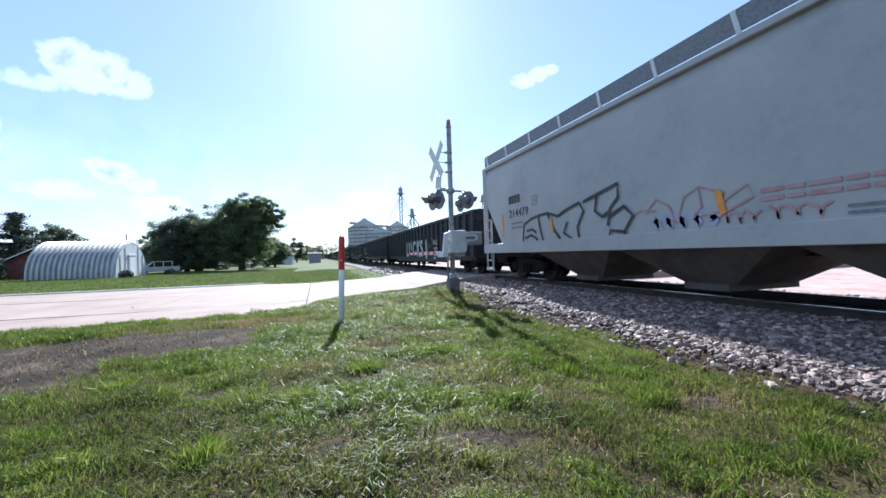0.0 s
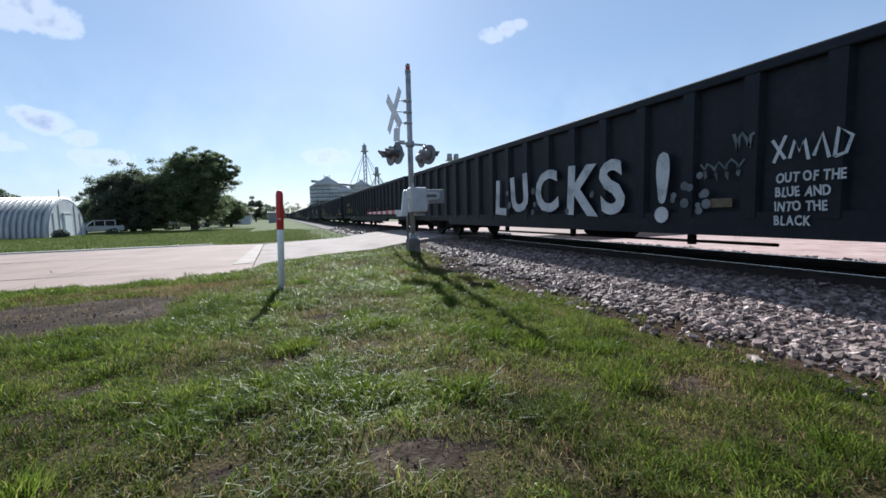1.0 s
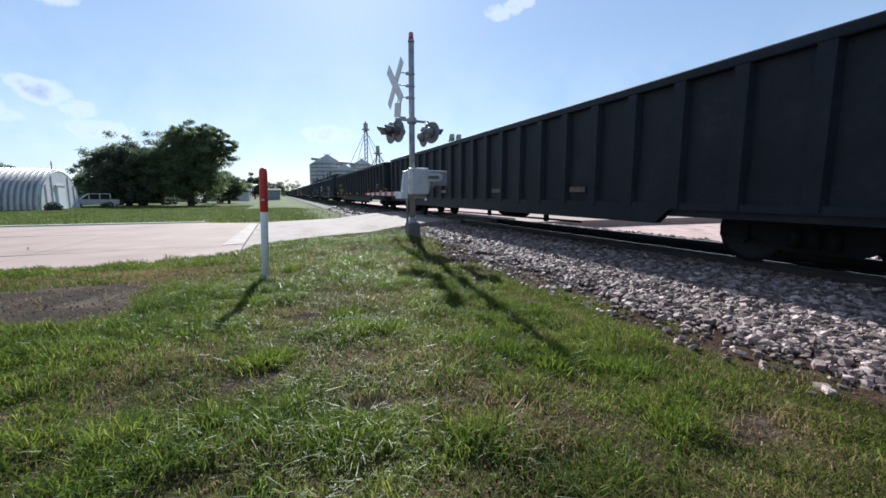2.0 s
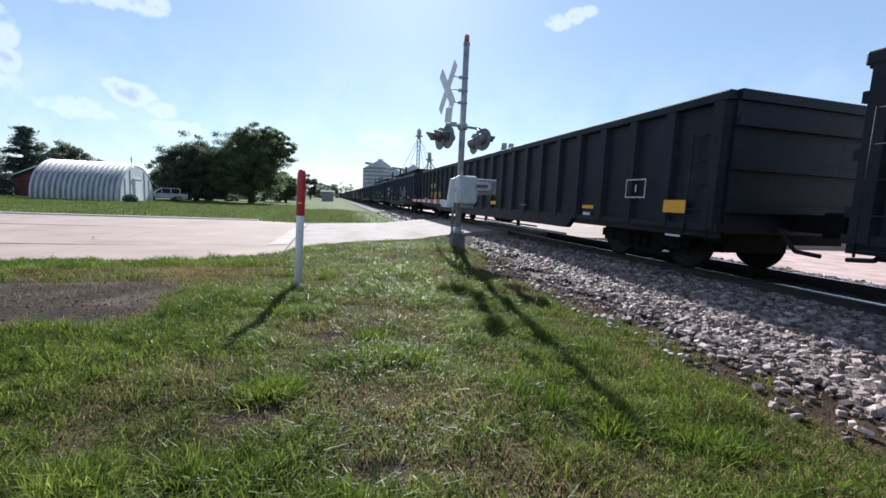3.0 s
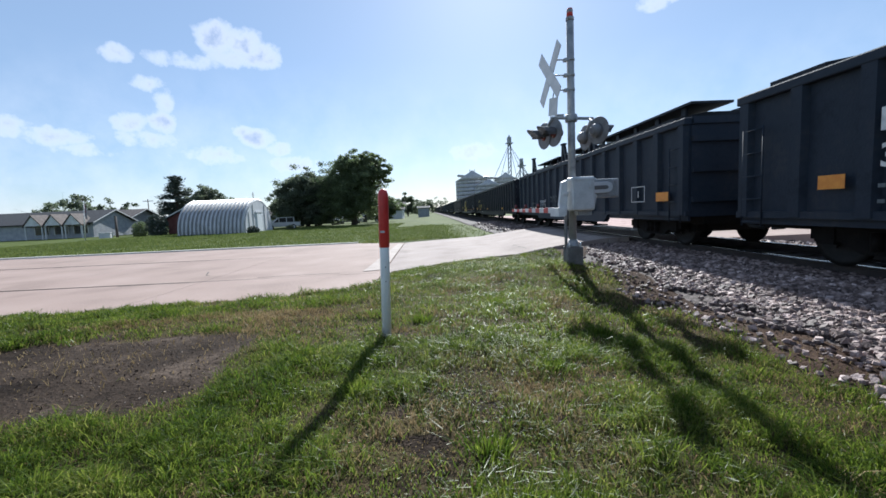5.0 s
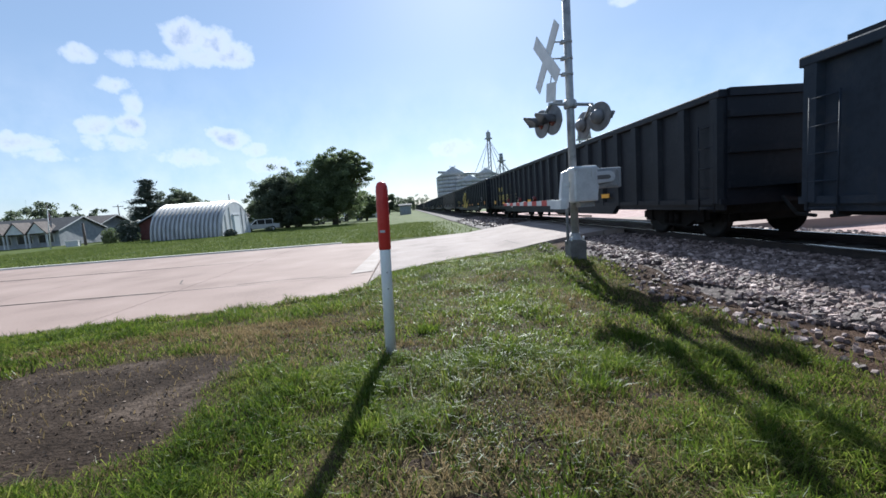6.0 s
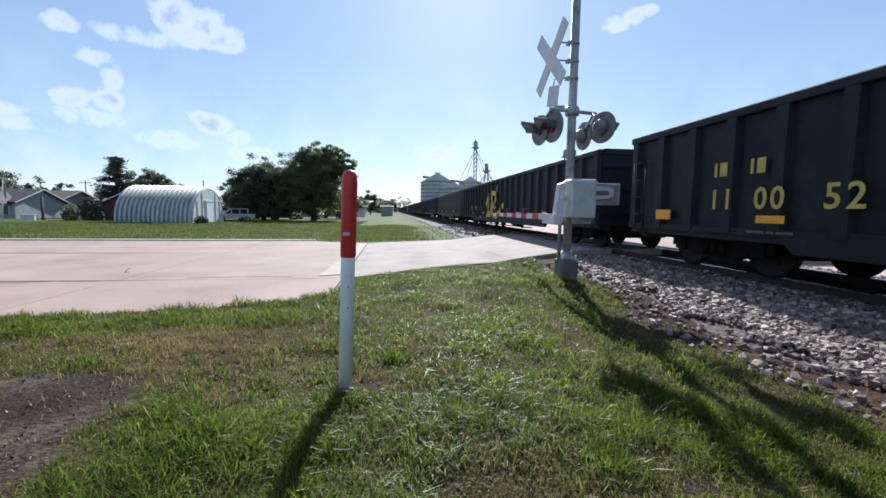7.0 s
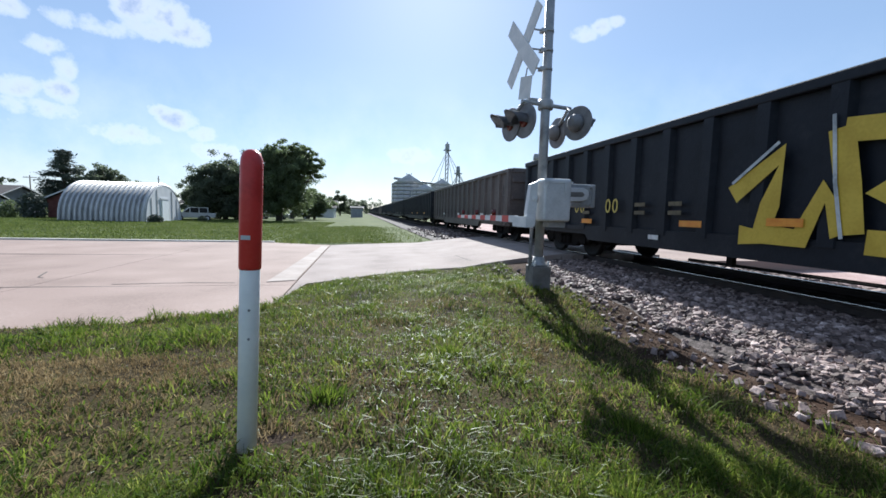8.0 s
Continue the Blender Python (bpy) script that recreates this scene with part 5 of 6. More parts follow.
tree("broadleaf_tree", "dense dark broadleaf tree next to a larger one", -18.2, 70, -0.45, 8.5, 8.6, 60000, 0.15,
     ((-0.25, 0, 0.7, 0.26), (0.05, 0, 0.78, 0.3), (0.3, 0, 0.74, 0.26), (-0.42, 0, 0.45, 0.22), (-0.1, 0, 0.4, 0.34), (0.25, 0, 0.4, 0.3), (-0.3, 0, 0.2, 0.22), (0.1, 0, 0.18, 0.28), (0.4, 0, 0.2, 0.2)), 2, M_leaf_d, 0.4, 0.05)
tree("broadleaf_tree", "sunlit small tree behind the large one", -7.0, 80, -0.5, 5.6, 5.4, 10000, 0.17,
     ((-0.2, 0, 0.5, 0.36), (0.2, 0, 0.55, 0.34), (0.0, 0, 0.75, 0.3), (0.1, 0, 0.3, 0.3)), 3, M_leaf, 0.25)
tree("broadleaf_tree", "rounded dark tree behind the metal hut", -41.4, 84, -0.6, 8.3, 7.4, 30000, 0.2,
     ((-0.1, 0, 0.7, 0.32), (0.2, 0, 0.66, 0.3), (-0.3, 0, 0.5, 0.3), (0.36, 0, 0.45, 0.25), (0.0, 0, 0.4, 0.4)), 4, M_leaf_d, 0.35)
tree("broadleaf_tree", "small tree peeping over the hut roof", -25.6, 80, -0.5, 5.6, 4, 6000, 0.16,
     ((-0.1, 0, 0.7, 0.36), (0.2, 0, 0.8, 0.26), (0.0, 0, 0.45, 0.36)), 5, M_leaf, 0.2)
tree("broadleaf_tree", "far round tree beside the track", -7.0, 165, -0.7, 9.0, 8.5, 6000, 0.3,
     ((-0.1, 0, 0.7, 0.34), (0.2, 0, 0.6, 0.32), (-0.25, 0, 0.4, 0.32), (0.15, 0, 0.35, 0.36)), 6, M_leaf_d, 0.3, 0.03)
for k, (x, y, h, w) in enumerate(((-1.5, 260, 9, 12), (7, 330, 10, 20), (-9, 300, 8, 14), (-85, 120, 8, 10), (-70, 124, 5.5, 8), (-95, 120, 9, 16), (-84, 105, 7, 12), (-52, 110, 6, 8))):
    tree("broadleaf_tree", "far hazy tree on the skyline", x, y, -0.9, h, w, 3500, 0.42,
         ((-0.25, 0, 0.6, 0.3), (0.0, 0, 0.7, 0.32), (0.28, 0, 0.6, 0.28), (0.0, 0, 0.3, 0.4), (0.3, 0, 0.3, 0.25), (-0.3, 0, 0.3, 0.25)), 20 + k, M_leaf_d, 0.3, 0.02)


def conifer(x, y, z, height, seed):
    rng = np.random.default_rng(seed)
    t = thing("conifer_tree", "ragged dark conifer with level branches", "tree", m=pose(x, y, z))
    bm = bmesh.new()
    cyl(bm, (0, 0, -0.3), (0.1, 0, height), 0.28, 0.04, 9)
    part("trunk", bm, M_bark, t)
    pts = []
    for k in range(46):
        h = height * (0.16 + 0.82 * k / 46)
        a, r = rng.uniform(0, 6.28), (1 - k / 54) * height * 0.42 * rng.uniform(0.6, 1.1)
        u = rng.uniform(0.05, 1, 260)[:, None]
        p = np.array((math.cos(a), math.sin(a), 0.05)) * u * r + (0, 0, h) + rng.normal(size=(260, 3)) * (0.3, 0.3, 0.14) * (0.5 + u)
        pts.append(p)
    pts = np.concatenate(pts)
    n = len(pts)
    a, b = rng.normal(size=(n, 3)) * (1, 1, 0.4), rng.normal(size=(n, 3))
    a /= np.linalg.norm(a, axis=1)[:, None]
    b /= np.linalg.norm(b, axis=1)[:, None]
    s = rng.uniform(0.14, 0.3, (n, 1))
    verts = np.stack((pts - a * s, pts - b * s * 0.35, pts + a * s, pts + b * s * 0.35), 1).reshape(-1, 3)
    tagged(part("needles", soup("needles", verts, np.arange(4 * n).reshape(n, 4), M_needle), None, t), kind="stuff")


conifer(-41.2, 75, -0.6, 9.6, 11)


def bush(x, y, z, r, seed, label="low dark green shrub", squash=0.8, material=None):
    rng = np.random.default_rng(seed)
    b = thing("shrub", label, "shrub", m=pose(x, y, z))
    n = 1500
    d = rng.normal(size=(n, 3))
    d /= np.linalg.norm(d, axis=1)[:, None]
    pts = d * r * rng.uniform(0.5, 1.05, (n, 1)) * (1, 1, squash) + (0, 0, r * squash * 0.75)
    pts[:, 2] = np.abs(pts[:, 2])
    a, c = rng.normal(size=(n, 3)), rng.normal(size=(n, 3))
    a /= np.linalg.norm(a, axis=1)[:, None]
    c /= np.linalg.norm(c, axis=1)[:, None]
    s = r * 0.13
    verts = np.stack((pts - a * s, pts - c * s * 0.6, pts + a * s, pts + c * s * 0.6), 1).reshape(-1, 3)
    tagged(part("foliage", soup("foliage", verts, np.arange(4 * n).reshape(n, 4), material or M_leaf_d), None, b), kind="stuff")


bush(-17.9, 48.6, -0.42, 0.62, 31, "low dark evergreen shrub by the hut door", 0.8, M_needle)
bush(-33.3, 57, -0.5, 1.25, 32, "tall dark evergreen shrub beside the house", 1.3, M_needle)
bush(-35.7, 57.5, -0.5, 0.95, 33, "grey-green shrub before the house", 1.2, M_leaf)
bush(-16.4, 56, -0.4, 0.5, 34, "small shrub near the parked car")


# ---- buildings ----
def quonset_hut():
    """Arched metal hut; its local x runs along the ridge to the door end."""
    h = thing("metal_hut", "silver corrugated arched metal hut with a white door", "hut", m=pose(-19.3, 54.0, -0.42, 0, 0, HUT_YAW))
    W, H, n, L = HUT_W / 2, HUT_H, 26, HUT_L
    ribs = 17
    for i in range(ribs):
        bm = bmesh.new()
        rings = []
        steps = ((0.0, 0.0), (0.16, 0.0), (0.3, 0.2), (0.4, 0.25), (0.6, 0.25), (0.7, 0.2), (0.84, 0.0), (1.0, 0.0))
        for u, up in steps:
            x = -L + (i + u) * L / ribs
            rings.append([bm.verts.new((x, (W + up) * math.cos(math.pi * k / n), (H + up) * max(0.0, math.sin(math.pi * k / n)) ** 0.82)) for k in range(n + 1)])
        for p, q in zip(rings, rings[1:]):
            for k in range(n):
                bm.faces.new((p[k], p[k + 1], q[k + 1], q[k]))
        part("arch_panel", bm, M_tin, h)
    for x in (-L + 0.02, -0.1):
        bm = bmesh.new()
        vs = [bm.verts.new((x, (W - 0.02) * math.cos(math.pi * k / n), (H - 0.02) * max(0.0, math.sin(math.pi * k / n)) ** 0.82)) for k in range(n + 1)]
        bm.faces.new(vs)
        thicken(bm, (0.08, 0, 0))
        wall = part("end_wall", bm, M_tin_end, h)
    for dy in (-W * 0.72, -W * 0.42, W * 0.42, W * 0.72):
        bm = bmesh.new()
        bx(bm, -0.1, 0.02, dy - 0.05, dy + 0.05, 0, H * math.sqrt(max(0.05, 1 - (dy / W) ** 2)) - 0.15)
        part("stud", bm, M_tin, h)
    bm = bmesh.new()
    bx(bm, -0.08, 0.06, -0.7, 0.7, 0, 2.3)
    door = part("door", bm, M_white, h, "white painted door")
    bm = bmesh.new()
    bx(bm, -0.06, 0.09, -1.0, 1.0, 2.35, 2.5)
    part("door_frame", bm, M_tin_end, door)
    bm = bmesh.new()
    cyl(bm, (-0.15, -0.9, 3.4), (-0.15, -0.9, 4.75), 0.045, n=8)
    bx(bm, -0.16, -0.14, -1.15, -0.65, 4.4, 4.44)
    part("antenna_pole", bm, M_wood, h)


HUT_YAW, HUT_W, HUT_H, HUT_L = -0.5, 7.8, 3.8, 7.5
quonset_hut()


def house(name, label, x, y, z, yaw, w, d, wall_h, roof_h, wall, roof, windows=(), over=0.5, ridge="x"):
    """A gabled house: w along local x, d along local y; the front faces -y."""
    h = thing(name, label, "house", m=pose(x, y, z, 0, 0, yaw))
    bm = bmesh.new()
    t = 0.2
    outer = [(-w / 2, -d / 2), (w / 2, -d / 2), (w / 2, d / 2), (-w / 2, d / 2)]
    inner = [(a - math.copysign(t, a), b - math.copysign(t, b)) for a, b in outer]
    v = [[[bm.verts.new((a, b, z0)) for a, b in ring] for z0 in (0, wall_h)] for ring in (outer, inner)]
    for k in range(4):
        n = (k + 1) % 4
        bm.faces.new((v[0][0][k], v[0][0][n], v[0][1][n], v[0][1][k])), bm.faces.new((v[1][0][k], v[1][0][n], v[1][1][n], v[1][1][k]))
        bm.faces.new((v[0][1][k], v[0][1][n], v[1][1][n], v[1][1][k])), bm.faces.new((v[0][0][k], v[0][0][n], v[1][0][n], v[1][0][k]))
    body = part("wall", bm, wall, h)
    bm = bmesh.new()
    if ridge == "x":
        prism(bm, ((-d / 2, wall_h), (0, wall_h + roof_h), (d / 2, wall_h)), -w / 2 + 0.02, w / 2 - 0.02, "x")
    else:
        prism(bm, ((-w / 2, wall_h), (0, wall_h + roof_h), (w / 2, wall_h)), -d / 2 + 0.02, d / 2 - 0.02)
    part("gable", bm, wall, h)
    for s in (-1, 1):
        bm = bmesh.new()
        half, run = (d / 2, w / 2 + over) if ridge == "x" else (w / 2, d / 2 + over)
        k = roof_h / half
        out = [(s * (half + over), wall_h - over * k + 0.06), (0.0, wall_h + roof_h + 0.06), (0.0, wall_h + roof_h + 0.2), (s * (half + over), wall_h - over * k + 0.2)]
        prism(bm, out, -run, run, "x" if ridge == "x" else "y")
        part("roof", bm, roof, h)
        for e in ((-run - 0.04, -run), (run, run + 0.04)):
            bm = bmesh.new()
            prism(bm, out, e[0], e[1], "x" if ridge == "x" else "y")
            part("bargeboard", bm, M_wall_w, h)
    for wx, wz, ww, wh in windows:
        bm = bmesh.new()
        bx(bm, wx - ww / 2, wx + ww / 2, -d / 2 - 0.03, -d / 2 + 0.02, wz, wz + wh)
        win = part("window", bm, M_glass, h)
        bm = bmesh.new()
        for a in ((wx - ww / 2 - 0.08, wx - ww / 2, wz - 0.08, wz + wh + 0.08), (wx + ww / 2, wx + ww / 2 + 0.08, wz - 0.08, wz + wh + 0.08), (wx - ww / 2, wx + ww / 2, wz + wh, wz + wh + 0.08), (wx - ww / 2, wx + ww / 2, wz - 0.08, wz), (wx - 0.02, wx + 0.02, wz, wz + wh)):
            bx(bm, a[0], a[1], -d / 2 - 0.06, -d / 2, a[2], a[3])
        part("window_frame", bm, M_wall_w, win)
    return h


house("house", "long low grey house with a brown shingle roof", -53.4, 76, -0.5, -3, 12.5, 9, 2.3, 1.7, M_wall_g, M_shingle, ((2.2, 1.0, 1.0, 0.9), (4.4, 1.0, 1.0, 0.9), (-2.5, 0.9, 1.2, 1.0)), 0.6)
house("garage", "dark red-brown shed with a pale roof edge behind the hut", -30.6, 63, -0.5, 4, 6.0, 7, 2.2, 1.5, M_brick, M_shingle_d, (), 0.5, "y")
house("house", "brown-roofed low house behind the hut and trees", -23.5, 92, -0.5, 0, 14, 8, 2.6, 1.8, M_wall_g, M_shingle, ((-3, 1, 1.2, 1), (2, 1, 1.2, 1)), 0.6)
house("house", "pale low house beyond the trees", -10.5, 112, -0.6, 0, 10, 8, 2.6, 1.6, M_wall_w, M_shingle, ((-2, 1, 1.2, 1), (2, 1, 1.2, 1)), 0.6)
house("trackside_shed", "small grey trackside equipment shed", -0.3, 118, -0.6, 0, 3.0, 3.0, 2.6, 0.4, M_wall_g, M_shingle_d, (), 0.2)
gabled = house("low_building", "low grey building with a long dark shingle roof", -53.6, 66, -0.5, 0, 17, 8, 2.2, 1.6, M_wall_g, M_shingle_d, ((-6, 0.9, 1.4, 1.1),), 0.4)
gabled.name = "low_building"
for k in range(3):
    wx = 1.7 + k * 2.6
    p = part("porch_gable", bmesh.new(), M_wall_w, gabled, "white gabled porch front")
    bm = bmesh.new()
    prism(bm, ((wx - 1.1, 2.0), (wx, 3.3), (wx + 1.1, 2.0)), -5.4, -4.1)
    part("gable_front", bm, M_wall_w, p)
    for s in (-1, 1):
        bm = bmesh.new()
        prism(bm, ((wx + s * 1.28, 1.86), (wx, 3.36), (wx, 3.5), (wx + s * 1.28, 2.02)), -5.5, -3.0)
        part("porch_roof", bm, M_shingle, p)
        bm = bmesh.new()
        bx(bm, wx + s * 1.08 - 0.07, wx + s * 1.08 + 0.07, -5.3, -5.16, 0, 2.0)
        part("post", bm, M_wall_w, p)
    bm = bmesh.new()
    bx(bm, wx - 0.9, wx + 0.9, -4.06, -4.0, 0.75, 1.75)
    part("window", bm, M_glass, p)
    for a in ((wx - 1.0, wx - 0.9), (wx - 0.04, wx + 0.04), (wx + 0.9, wx + 1.0)):
        bm = bmesh.new()
        bx(bm, a[0], a[1], -4.1, -4.0, 0.7, 1.8)
        part("mullion", bm, M_wall_w, p)


def grain_bin(x, y, z, r, wall, roof, label, rings=9):
    b = thing("grain_bin", label, "grain bin", "grain bins", pose(x, y, z))
    for i in range(rings):
        bm = bmesh.new()
        z0, z1 = wall * i / rings, wall * (i + 1) / rings
        lathe(bm, ((r, z0 + 0.01), (r + 0.06, z0 + (z1 - z0) * 0.3), (r + 0.06, z0 + (z1 - z0) * 0.7), (r, z1 - 0.01)), 32)
        part("wall_ring", bm, M_tin, b)
    for k in range(16):
        a = 2 * math.pi * k / 16
        bm = bmesh.new()
        cyl(bm, ((r + 0.1) * math.cos(a), (r + 0.1) * math.sin(a), 0), ((r + 0.1) * math.cos(a), (r + 0.1) * math.sin(a), wall), 0.08, n=6)
        part("stiffener", bm, M_galv, b)
    bm = bmesh.new()
    lathe(bm, ((r + 0.3, wall - 0.05), (r * 0.12, wall + roof), (r * 0.1, wall + roof + 0.4)), 32)
    part("roof", bm, M_tin, b)
    bm = bmesh.new()
    for k in range(2):
        cyl(bm, (r * 0.15 * (k * 2 - 1), 0, wall + roof), (r * 0.15 * (k * 2 - 1), 0, wall + roof + 0.9), 0.12, n=6)
    part("roof_vent", bm, M_galv, b)


grain_bin(19.2, 172, -0.9, 6.6, 13.4, 3.6, "tall galvanised grain bin with a conical roof")
grain_bin(24.0, 160, -0.9, 5.2, 10.2, 2.4, "shorter galvanised grain bin in front of a taller one", 7)
grain_bin(36.0, 190, -0.9, 5.0, 14.6, 2.6, "galvanised grain bin beside the elevator leg")


def elevator_leg():
    e = thing("grain_elevator", "tall lattice grain elevator leg with guy cables", "grain elevator", m=pose(40, 200, -0.9))
    bm = bmesh.new()
    for sx in (-0.6, 0.6):
        for sy in (-0.6, 0.6):
            cyl(bm, (sx, sy, 0), (sx, sy, 32.5), 0.14, n=6)
    for k in range(16):
        z = k * 2
        for sx in (-0.6, 0.6):
            cyl(bm, (sx, -0.6, z), (sx, 0.6, z + 2), 0.07, n=5)
            cyl(bm, (-0.6, sx, z), (0.6, sx, z + 2), 0.07, n=5)
    part("tower", bm, M_galv, e)
    bm = bmesh.new()
    bx(bm, -1.6, 1.6, -1.2, 1.2, 31.6, 32.0)
    bx(bm, -0.9, 0.9, -0.7, 0.7, 32.0, 34.6)
    cyl(bm, (0, 0, 34.6), (0, 0, 35.6), 0.5, 0.2, 8)
    part("head", bm, M_galv, e)
    bm = bmesh.new()
    for tx, tz in ((-8, 15), (-5, 14), (6, 17), (11, 13), (4, 12)):
        cyl(bm, (0, 0, 31.5), (tx, 0, tz), 0.12, n=5)
    part("spout", bm, M_galv, e)
    bm = bmesh.new()
    cyl(bm, (-26, -20, 16.2), (2, 0, 15.2), 0.5, n=6)
    part("conveyor", bm, M_galv, e)
    f = thing("distributor_tower", "shorter steel distributor tower with spouts", "grain elevator", m=pose(45.5, 200, -0.9))
    bm = bmesh.new()
    for sx in (-0.7, 0.7):
        cyl(bm, (sx, -0.5, 0), (sx, -0.5, 23), 0.16, n=6), cyl(bm, (sx, 0.5, 0), (sx, 0.5, 23), 0.16, n=6)
    bx(bm, -1.8, 1.8, -1.2, 1.2, 21.0, 21.4)
    cyl(bm, (0, 0, 21.4), (0, 0, 24.6), 1.0, 0.8, 10)
    part("tower", bm, M_galv, f)
    bm = bmesh.new()
    for tx in (-5, -3, 3, 6):
        cyl(bm, (0, 0, 21), (tx, 0, 12), 0.2, n=5)
    part("spout", bm, M_galv, f)
    g = thing("elevator_head", "steel elevator heads rising beyond the train", "grain elevator", m=pose(46, 110, -0.7))
    bm = bmesh.new()
    for dx in (0, 2.0):
        for sx in (-0.4, 0.4):
            cyl(bm, (dx + sx, 0, 0), (dx + sx, 0, 17), 0.12, n=6)
        cyl(bm, (dx, 0, 16.4), (dx, 0, 18.2), 0.8, 0.7, 10)
        bx(bm, dx - 0.9, dx + 0.9, -0.8, 0.8, 16.2, 16.5)
    cyl(bm, (0, 0, 16), (-5, 0, 10), 0.15, n=5)
    part("tower", bm, M_galv, g)


elevator_leg()


# ---- parked vehicles, poles ----
def vehicle(label, x, y, z, yaw, paint, kind="suv"):
    v = thing("parked_car", label, "car", "cars parked by the hut", pose(x, y, z, 0, 0, yaw))
    bm = bmesh.new()
    roof = ((-1.7, 1.02), (-1.55, 1.62), (0.35, 1.66), (1.05, 1.05)) if kind == "suv" else ((-0.2, 1.0), (-0.1, 1.68), (0.7, 1.7), (1.3, 1.05))
    prism(bm, ((-2.35, 0.42), (-2.4, 0.98), roof[0], (1.2, 1.05), (2.25, 0.95), (2.35, 0.6), (2.3, 0.42)), -0.9, 0.9)
    for w in bm.verts:
        w.co = Vector((w.co.x, w.co.y, w.co.z))
    part("body", bm, paint, v, bevel=0.05)
    bm = bmesh.new()
    prism(bm, (roof[0], roof[1], roof[2], roof[3]), -0.78, 0.78)
    cab = part("cabin", bm, M_tint, v, "dark glazed cabin")
    bm = bmesh.new()
    bx(bm, roof[1][0] - 0.05, roof[2][0] + 0.05, -0.8, 0.8, roof[1][1], roof[1][1] + 0.08)
    for px in (roof[1][0], roof[2][0], (roof[1][0] + roof[2][0]) / 2):
        bx(bm, px - 0.05, px + 0.05, -0.8, -0.77, 1.0, roof[1][1] + 0.02)
        bx(bm, px - 0.05, px + 0.05, 0.77, 0.8, 1.0, roof[1][1] + 0.02)
    part("roof", bm, paint, cab)
    for wx in (-1.45, 1.4):
        for wy in (-0.82, 0.82):
            bm = bmesh.new()
            cyl(bm, (wx, wy - 0.11, 0.36), (wx, wy + 0.11, 0.36), 0.36, n=18)
            wh = part("wheel", bm, M_tyre, v)
            bm = bmesh.new()
            cyl(bm, (wx, wy - 0.12, 0.36), (wx, wy + 0.12, 0.36), 0.2, n=14)
            part("rim", bm, M_silver, wh)
    for wy in (-0.62, 0.62):
        bm = bmesh.new()
        bx(bm, 2.2, 2.34, wy - 0.18, wy + 0.18, 0.72, 0.88)
        part("headlight", bm, M_sign, v)


vehicle("silver parked sport utility car on the grass by the hut", -19.2, 61, -0.45, 205, M_carpaint)
vehicle("dark parked car beside the silver one", -19.0, 74, -0.48, 185, M_cardark)
vehicle("dark pickup truck parked under the trees", -16.2, 74, -0.5, 175, M_cardark, "pickup")
vehicle("pale parked car in the shade of the trees", -13.2, 78, -0.5, 180, M_carpaint)
vehicle("dark parked pickup far beyond the trees", -10.4, 86, -0.5, 170, M_cardark, "pickup")


def utility_pole(x, y, z, h, arms):
    p = thing("utility_pole", "grey wooden utility pole with cross-arms", "utility pole", "utility poles", pose(x, y, z, 0, 0, random.uniform(-20, 20)))
    bm = bmesh.new()
    cyl(bm, (0, 0, -0.3), (0, 0, h), 0.16, 0.11, 8)
    pole = part("pole", bm, M_wood, p)
    for k in range(arms):
        bm = bmesh.new()
        bx(bm, -1.2, 1.2, -0.06, 0.06, h - 0.6 - k * 1.1, h - 0.46 - k * 1.1)
        arm = part("cross_arm", bm, M_wood, p)
        for dx in (-1.1, -0.5, 0.5, 1.1):
            bm = bmesh.new()
            cyl(bm, (dx, 0, h - 0.46 - k * 1.1), (dx, 0, h - 0.26 - k * 1.1), 0.05, n=6)
            part("insulator", bm, M_galv, arm)


utility_pole(-91, 118, -0.7, 9.5, 2)
utility_pole(-76.5, 122, -0.7, 8.5, 1)
utility_pole(-37.6, 56, -0.5, 2.8, 0)


def flag_pole():
    f = thing("flag_pole", "white flag pole with a limp flag", "flag pole", m=pose(-36.7, 50, -0.45, 0, 4, 0))
    bm = bmesh.new()
    cyl(bm, (0, 0, -0.1), (0, 0, 4.2), 0.055, 0.035, 8)
    lathe(bm, ((0.02, 4.2), (0.06, 4.25), (0.02, 4.32)), 8)
    part("pole", bm, M_wall_w, f)
    bm = bmesh.new()
    cols = [[bm.verts.new((0.05 + 0.06 * k, 0.05 * math.sin(k * 2.1), 4.1 - 0.12 * k - r * 0.32)) for k in range(5)] for r in range(5)]
    for p, q in zip(cols, cols[1:]):
        for k in range(4):
            bm.faces.new((p[k], p[k + 1], q[k + 1], q[k]))
    thicken(bm, (0, 0.01, 0))
    part("flag", bm, M_flag, f)


flag_pole()


def box_on_lawn(name, label, category, x, y, z, w, d, h, material):
    b = thing(name, label, category, m=pose(x, y, z, 0, 0, 12))
    bm = bmesh.new()
    bx(bm, -w / 2, w / 2, -d / 2, d / 2, 0, h)
    part("body", bm, material, b, bevel=0.04)
    bm = bmesh.new()
    bx(bm, -w / 2 - 0.04, w / 2 + 0.04, -d / 2 - 0.04, d / 2 + 0.04, h, h + 0.08)
    part("lid", bm, material, b)


box_on_lawn("utility_cabinet", "white utility cabinet on the lawn", "cabinet", -38.2, 55, -0.5, 1.2, 0.7, 0.75, M_wall_w)


